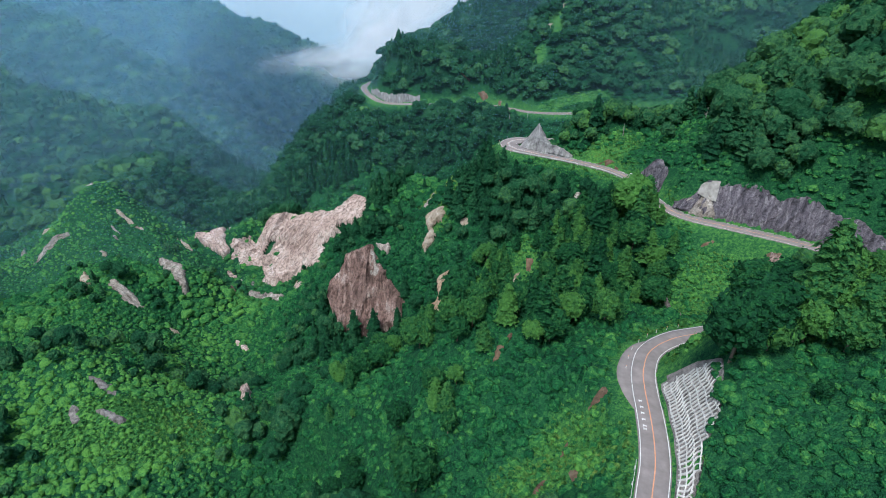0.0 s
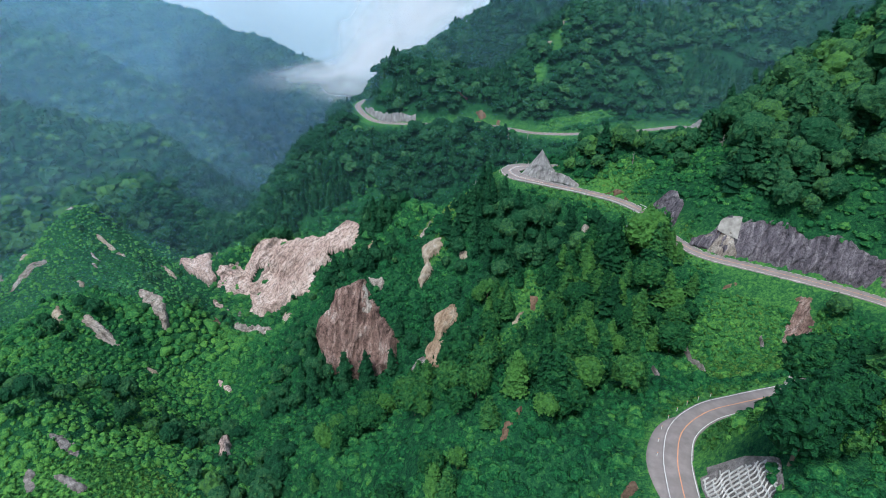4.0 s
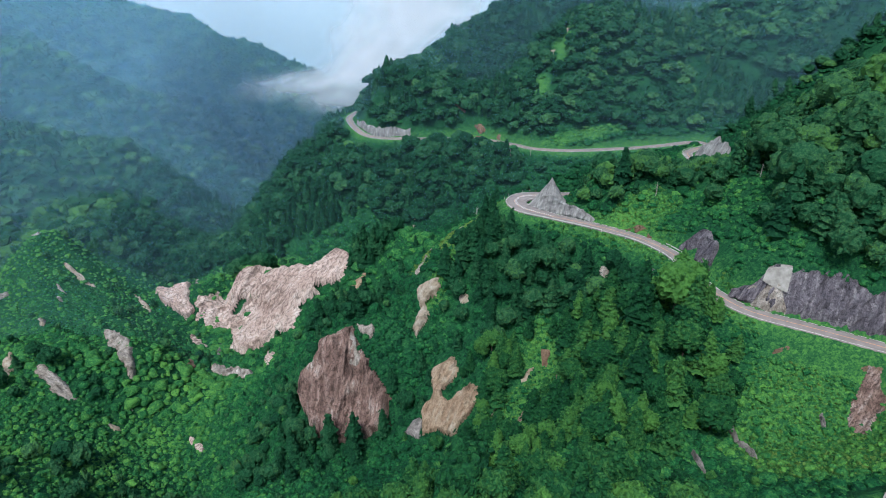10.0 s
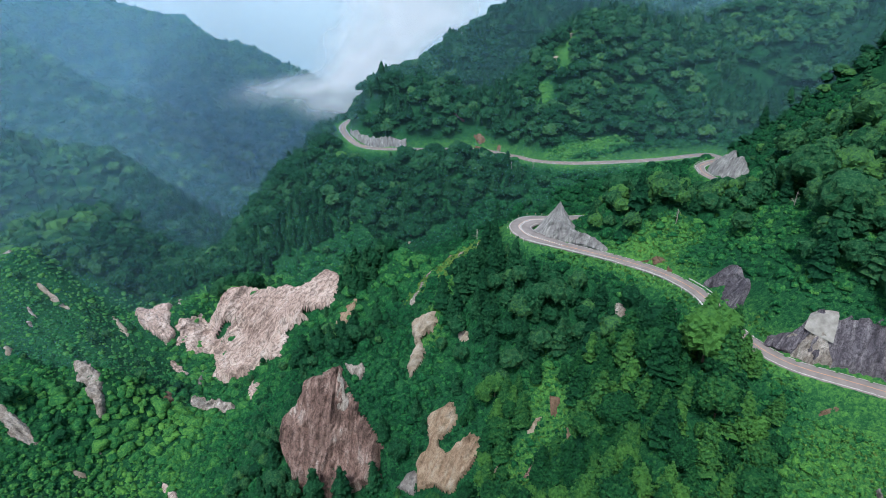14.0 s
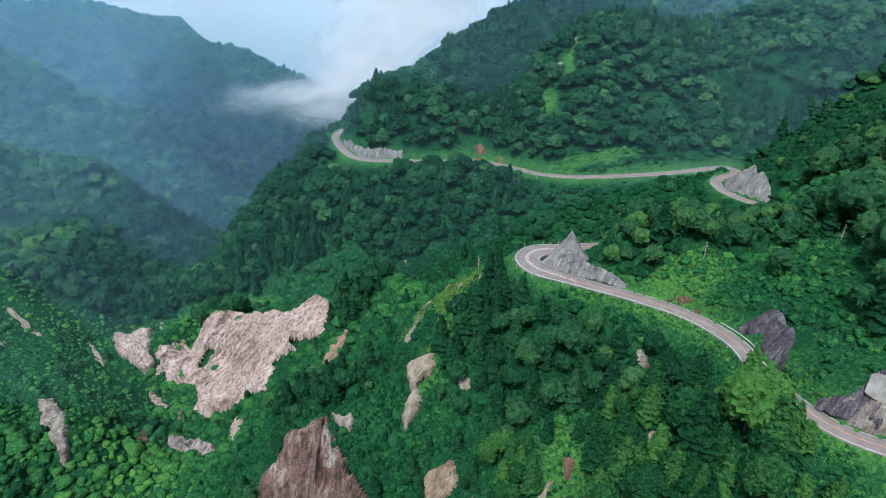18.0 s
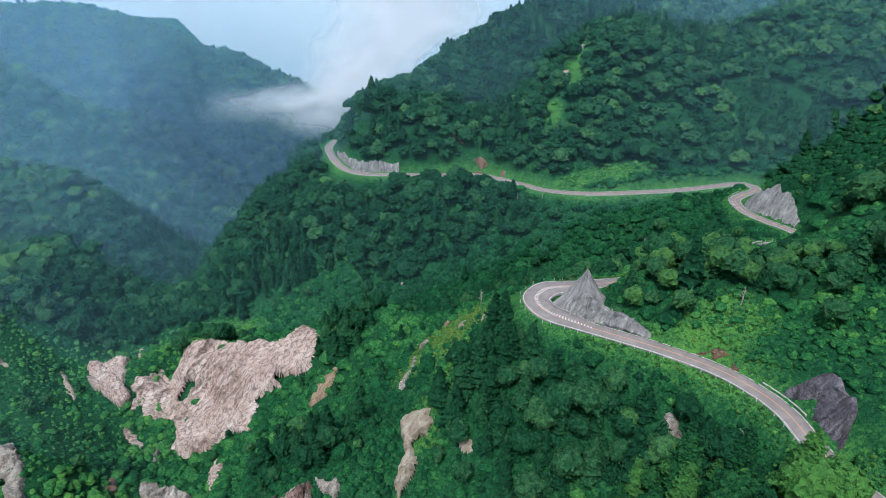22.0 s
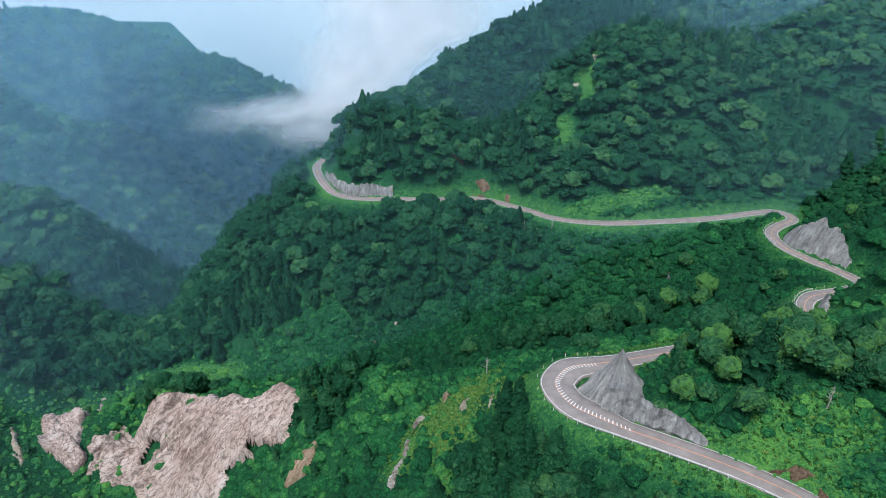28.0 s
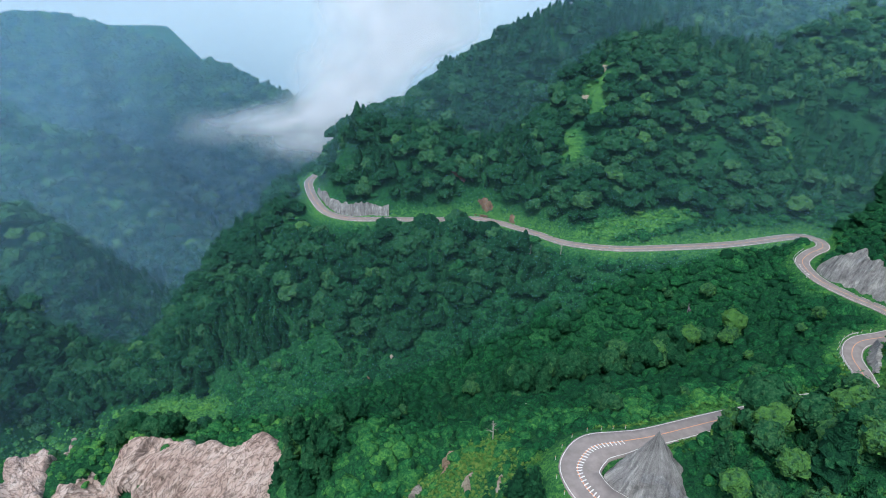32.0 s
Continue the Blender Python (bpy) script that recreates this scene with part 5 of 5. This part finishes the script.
guardrail((32, 50), (39, 71), -1, "low white guardrail on the valley side of the road")
guardrail((162.5, 398), (176, 423), -1, "white steel guardrail at the far bend")


def marker_post():
    ob = new("marker_post")
    part("post", tube_mesh("post", [(0, 0, -0.3), (0, 0, 0.95)], [0.06, 0.06], WHITE_METAL), ob)
    part("reflector", tube_mesh("reflector", [(0, 0, 0.95), (0, 0, 1.1)], [0.09, 0.09], ORANGE_PAINT), ob, "round orange reflector")
    return tagged(ob, "slim white road marker post with a reflector", "marker post", "marker posts at the bends")


def tube_mesh(name, pts, radii, mat, sides=8):
    v, f = tube(pts, radii, sides)
    e = (len(pts) - 1) * sides
    cap = [(e, e + 1, e + 2, e + 3), (e, e + 3, e + 4, e + 7), (e + 4, e + 5, e + 6, e + 7)] if sides == 8 else []
    return mesh_from(name, v, list(map(tuple, f)) + cap, mat)


marker = marker_post()
spots = [(i, -1) for i in range(place(37, 275), place(50, 294), 3)] + [(i, -1) for i in range(place(46, 100), place(66, 120), 4)] \
    + [(i, -1) for i in range(place(134, 334), place(156, 352), 4)]
for n, (i, sd) in enumerate(spots):
    p = np.r_[ROAD[i, :2] + SIDE[i] * (LEFT[i] - 0.9), ROAD[i, 2]]
    m = Matrix.Translation((p[0], p[1], ground_at(p[0], p[1]) + 0.05))
    if n:
        copy_thing(marker, m)
    else:
        first_post = m
marker.matrix_basis = first_post


# concrete lattice on the cut slope above the near road
def slope_lattice():
    ob = new("slope_lattice")
    i, j = place(36.5, 65), place(44.6, 94.5)

    def top(k):
        return float(np.interp((k - i) / (j - i), (0, 0.25, 0.45, 0.75, 0.9, 1), (2.6, 3.6, 6.6, 8.2, 5.4, 0.6)))

    def at(k, u):
        k = min(max(k, 0), len(ROAD) - 1)
        p = ROAD[k, :2] + SIDE[k] * (3.9 + u)
        return (p[0], p[1], float(ground_at(p[0], p[1])) + 0.22)

    for k in range(i, j + 1):
        h = top(k)
        pts = [at(k + round(0.25 * u), u) for u in np.arange(0, max(h, 1.0) + 0.1, 0.8)]
        v, f = sweep_box(pts, 0.1, 0.17)
        part("rib", mesh_from("rib", v, f, PALE_CONCRETE, smooth=False), ob)
    for u in np.arange(0.2, 10, 0.95):
        ks = [k for k in range(i, j + 1) if top(k) >= u]
        if len(ks) > 3:
            v, f = sweep_box([at(k + round(0.25 * u), u + 0.12 * math.sin(k * 0.9 + u)) for k in ks], 0.11, 0.17)
            part("beam", mesh_from("beam", v, f, PALE_CONCRETE, smooth=False), ob)
    # earth between the beams
    us, ks = np.arange(-0.3, 14.2, 0.7), list(range(i - 1, j + 2))
    v = [[at(k + round(0.25 * u), min(u, top(k) + 0.2)) for k in ks] for u in us]
    v = np.array(v) - (0, 0, 0.17)
    part("earth_infill", mesh_from("earth_infill", v.reshape(-1, 3), grid_faces(len(us), len(ks))[:, ::-1], ROCKS["grey"]), ob, "grey-brown earth between the beams")
    return tagged(ob, "white-grey concrete lattice holding the slope above the road", "retaining wall")


slope_lattice()


# pale concrete cover on the dark rock wall
def wall_cover():
    i, j = place(104.5, 196.8), place(96.5, 201.6)
    n = SIDE[i:j + 1]
    u = np.linspace(0, 1, j + 1 - i)
    h = 13.0
    rows = []
    for q in np.linspace(0, 1, 10):
        f = (0.50 + 0.12 * u) * (1 - q) + (1.0 - 0.16 * u ** 2) * q
        o = 3.75 + f * h * 0.58 - 1.5 + 0.35 * fbm(f * 5, u * 4 + 3, 3, 12)
        rows.append(np.c_[ROAD[i:j + 1, :2] + n * o[:, None], ROAD[i:j + 1, 2] + f * h])
    v = np.array(rows)
    back = v + np.c_[n, np.zeros(len(n))][None] * 4.0
    k = v.shape[0] * v.shape[1]
    fc = grid_faces(v.shape[0], v.shape[1])[:, ::-1]
    a, b = v.shape[:2]
    rim = [q for q in range(b)] + [r * b + b - 1 for r in range(1, a)] + [(a - 1) * b + q for q in range(b - 2, -1, -1)] + [r * b for r in range(a - 2, 0, -1)]
    side = [(rim[q], rim[(q + 1) % len(rim)], rim[(q + 1) % len(rim)] + k, rim[q] + k) for q in range(len(rim))]
    me = mesh_from("concrete_cover", np.vstack([v.reshape(-1, 3), back.reshape(-1, 3)]), list(map(tuple, fc)) + side, CONCRETE, smooth=False)
    tagged(new("concrete_cover", me), "pale sprayed concrete cover on the dark rock wall", "concrete cover")


wall_cover()


def rock_slab(p, q, wide, tall, kind, label, seed):
    """A thin broken fin of rock that runs down the slope from p to q."""
    n, seg = 26, 7
    f = np.linspace(0, 1, n)
    line = np.array(p)[None] * (1 - f[:, None]) + np.array(q)[None] * f[:, None]
    way = (np.array(q) - np.array(p)) / np.linalg.norm(np.array(q) - np.array(p))
    side = np.array([-way[1], way[0]])
    base = ground_at(line[:, 0], line[:, 1])
    h = tall * np.clip(np.minimum(f * 5, (1 - f) * 3.5), 0.05, 1) * (0.8 + 0.5 * fbm(f * 7 + seed, f * 0 + seed, 3, seed))
    v = np.zeros((n, seg, 3))
    for k in range(seg):
        u = 2 * k / (seg - 1) - 1
        o = u * wide * (0.65 + 0.5 * fbm(f * 6, f * 0 + k, 2, seed + 5)) * np.clip(np.minimum(f * 6, (1 - f) * 6), 0.25, 1)
        z = base - 0.9 + (h + 0.9) * (1 - abs(u) ** 2.2) + 0.25 * fbm(f * 11, f * 0 + 3 * k, 2, seed + 9)
        v[:, k] = np.c_[line + side * o[:, None], z]
    me = mesh_from("rock_slab", v.reshape(-1, 3), grid_faces(n, seg), ROCKS[kind], smooth=False)
    with_flow(me, v[:, :, 0].ravel() * 2, v[:, :, 2].ravel())
    return tagged(new("rock_slab", me), label, "rock slab", "rocks on the open slope")


rock_slab((83.7, 178.9), (84.6, 170.2), 1.0, 2.6, "grey", "leaning pointed slab of brown-grey rock in the herbs", 3)
rock_slab((84.2, 172.0), (86.2, 164.0), 1.5, 2.2, "grey", "broken lower piece of a grey rock slab", 5)
rock_slab((70.6, 170.0), (69.6, 158.5), 1.3, 2.4, "grey", "long grey rock slab among the bushes", 8)
rock_slab((106.2, 173.2), (106.4, 169.2), 0.9, 1.9, "grey", "small pointed grey rock in the green slope", 11)


def dead_tree(x, y, tall, seed):
    rng = np.random.default_rng(seed)
    ob = new("dead_tree")
    v, f = tube([(0, 0, -0.6), (0.05, 0, tall * 0.4), (-0.06, 0.05, tall * 0.8), (0, 0, tall)], [0.2, 0.15, 0.08, 0.03])
    part("trunk", mesh_from("trunk", v, f, DEAD_WOOD), ob)
    for k in range(14):
        a, z = rng.uniform(0, 6.28), rng.uniform(0.3, 0.95) * tall
        l = (1.1 - z / tall) * tall * 0.42
        v, f = limb((0, 0, z), (l * math.cos(a), l * math.sin(a), z + l * rng.uniform(0.2, 0.6)), 0.09, 0.02)
        part("branch", mesh_from("branch", v, f, DEAD_WOOD), ob)
    ob.location = (x, y, float(ground_at(x, y)))
    return tagged(ob, "bare bleached dead tree standing among the bushes", "dead tree", "dead trees")


dead_tree(20, 316, 7, 1)
dead_tree(86, 262, 6, 2)
dead_tree(54, 452, 9, 3)
dead_tree(68, 447, 8, 4)
dead_tree(118, 250, 6, 5)


# ---- distance: pale cloud behind the ranges, valley mist and haze ----
def glow(name, low, high, z0, z1):
    m = bpy.data.materials.new(name)
    m.use_nodes = True
    nt = m.node_tree
    nt.nodes.remove(nt.nodes["Principled BSDF"])
    co = nt.nodes.new("ShaderNodeTexCoord")
    sep = nt.nodes.new("ShaderNodeSeparateXYZ")
    nt.links.new(co.outputs["Object"], sep.inputs[0])
    ns = nt.nodes.new("ShaderNodeTexNoise")
    ns.inputs["Scale"].default_value, ns.inputs["Detail"].default_value = 0.0016, 5
    nt.links.new(co.outputs["Object"], ns.inputs["Vector"])
    mr = nt.nodes.new("ShaderNodeMapRange")
    mr.inputs["From Min"].default_value, mr.inputs["From Max"].default_value = z0, z1
    nt.links.new(sep.outputs["Z"], mr.inputs["Value"])
    ad = nt.nodes.new("ShaderNodeMath")
    ad.operation = "MULTIPLY_ADD"
    ad.inputs[1].default_value = 0.7
    nt.links.new(ns.outputs["Fac"], ad.inputs[0])
    sb = nt.nodes.new("ShaderNodeMath")
    sb.operation = "SUBTRACT"
    sb.inputs[1].default_value = 0.35
    nt.links.new(mr.outputs[0], sb.inputs[0])
    nt.links.new(sb.outputs[0], ad.inputs[2])
    rp = nt.nodes.new("ShaderNodeValToRGB")
    rp.color_ramp.elements[0].color, rp.color_ramp.elements[1].color = (*low, 1), (*high, 1)
    nt.links.new(ad.outputs[0], rp.inputs["Fac"])
    em = nt.nodes.new("ShaderNodeEmission")
    nt.links.new(rp.outputs["Color"], em.inputs["Color"])
    nt.links.new(em.outputs[0], nt.nodes["Material Output"].inputs["Surface"])
    return m


def arc_sheet(radius, a0, a1, z0, z1, cx=0.0, cy=200.0, cols=60, rows=12):
    a = np.radians(np.linspace(a0, a1, cols))
    zz = np.linspace(z0, z1, rows)
    v = np.stack(np.broadcast_arrays(cx + radius * np.sin(a)[None], cy + radius * np.cos(a)[None], zz[:, None]), -1)
    return v.reshape(-1, 3), grid_faces(rows, cols)


v, f = arc_sheet(2300, -75, 75, -900, 900)
tagged(new("backdrop", mesh_from("backdrop", v, f, glow("cloudy_distance", (0.30, 0.40, 0.485), (0.50, 0.58, 0.645), -360, 0))),
       "pale blue-grey overcast distance behind the ranges", "sky", kind="structure")


def mist_material(name, color, strength=1.0):
    """Thin mist: lets light through by the density laid on the mesh."""
    m = bpy.data.materials.new(name)
    m.use_nodes = True
    nt = m.node_tree
    nt.nodes.remove(nt.nodes["Principled BSDF"])
    at = nt.nodes.new("ShaderNodeAttribute")
    at.attribute_name = "mist_depth"
    df, tl, tp = nt.nodes.new("ShaderNodeBsdfDiffuse"), nt.nodes.new("ShaderNodeBsdfTranslucent"), nt.nodes.new("ShaderNodeBsdfTransparent")
    df.inputs["Color"].default_value = tl.inputs["Color"].default_value = (*color, 1)
    a, b = nt.nodes.new("ShaderNodeMixShader"), nt.nodes.new("ShaderNodeMixShader")
    a.inputs[0].default_value = 0.5
    nt.links.new(df.outputs[0], a.inputs[1])
    nt.links.new(tl.outputs[0], a.inputs[2])
    nt.links.new(at.outputs["Fac"], b.inputs[0])
    nt.links.new(tp.outputs[0], b.inputs[1])
    nt.links.new(a.outputs[0], b.inputs[2])
    nt.links.new(b.outputs[0], nt.nodes["Material Output"].inputs["Surface"])
    return m


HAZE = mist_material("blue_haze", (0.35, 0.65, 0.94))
CLOUD = mist_material("white_mist", (0.98, 0.96, 0.97))


def with_density(ob, d):
    at = ob.data.attributes.new("mist_depth", "FLOAT", "POINT")
    at.data.foreach_set("value", np.clip(d, 0, 1).astype(np.float32).ravel())
    return ob


# leaning see-through sheets stand in for aerial haze, its blue in their colour
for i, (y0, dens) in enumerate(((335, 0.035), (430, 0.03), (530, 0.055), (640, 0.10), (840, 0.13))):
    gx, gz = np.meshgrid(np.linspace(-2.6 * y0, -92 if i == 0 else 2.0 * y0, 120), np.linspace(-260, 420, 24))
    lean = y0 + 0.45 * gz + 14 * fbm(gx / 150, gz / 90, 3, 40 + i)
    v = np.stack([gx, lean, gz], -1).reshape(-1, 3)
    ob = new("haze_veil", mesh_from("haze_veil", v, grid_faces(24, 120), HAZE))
    # thickened to the left and right to pale the slopes behind
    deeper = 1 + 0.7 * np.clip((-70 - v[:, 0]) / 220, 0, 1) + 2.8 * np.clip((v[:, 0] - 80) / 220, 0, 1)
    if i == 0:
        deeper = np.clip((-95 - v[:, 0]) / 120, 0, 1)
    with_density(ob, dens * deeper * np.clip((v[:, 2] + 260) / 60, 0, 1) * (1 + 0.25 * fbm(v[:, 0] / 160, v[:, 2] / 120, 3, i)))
    tagged(ob, "thin blue-tinted sheet painted in as valley haze", "haze", "valley haze", kind="stuff")


def cloud_sheet(k, y):
    """One of the layers of the cloud that rises from the valley behind the ridge."""
    gx, gz = np.meshgrid(np.linspace(-330, 120, 100), np.linspace(-110, 190, 66))
    s = (y - 120) / 600
    wx, wz = gx / s + 14 * fbm(gx / 45 + 5 * k, gz / 45, 4, 90 + k), gz / s + 10 * fbm(gx / 40, gz / 40 + 3 * k, 4, 93 + k)
    # the plume climbs to the upper right; a thin tail drifts down to the left
    rise = np.clip((wz + 8) / 75, 0, 1)
    body = np.clip(1.35 - np.abs(wx + 96 - 78 * rise) / (32 + 30 * rise), 0, 1) * np.clip((wz + 28) / 26, 0, 1)
    tail = np.clip(1 - np.abs(wz + 7 - 0.10 * (wx + 120)) / 15, 0, 1) * np.clip((wx + 235) / 90, 0, 1) * np.clip((-60 - wx) / 30, 0, 1)
    base = np.clip(1 - np.hypot((wx + 110) / 60, (wz + 22) / 26), 0, 1)
    n = fbm(gx / 60 + k * 3, gz / 50 + k, 5, 90 + k)
    d = np.maximum(np.maximum(body ** 0.8 * 0.95, 0.8 * tail), 0.6 * base)
    d = np.clip(d * (1 + 0.7 * n), 0, 1) * 0.85
    bulge = 6 * fbm(gx / 70, gz / 70, 3, 95 + k)
    v = np.stack([gx, y + bulge + 0.3 * gz, gz], -1).reshape(-1, 3)
    ob = new("cloud", mesh_from("cloud", v, grid_faces(66, 100), CLOUD))
    with_density(ob, d)
    return tagged(ob, "white cloud of mist rising from the valley", "cloud", "valley cloud", kind="stuff")


for k, y in enumerate((725, 765)):
    cloud_sheet(k, y)
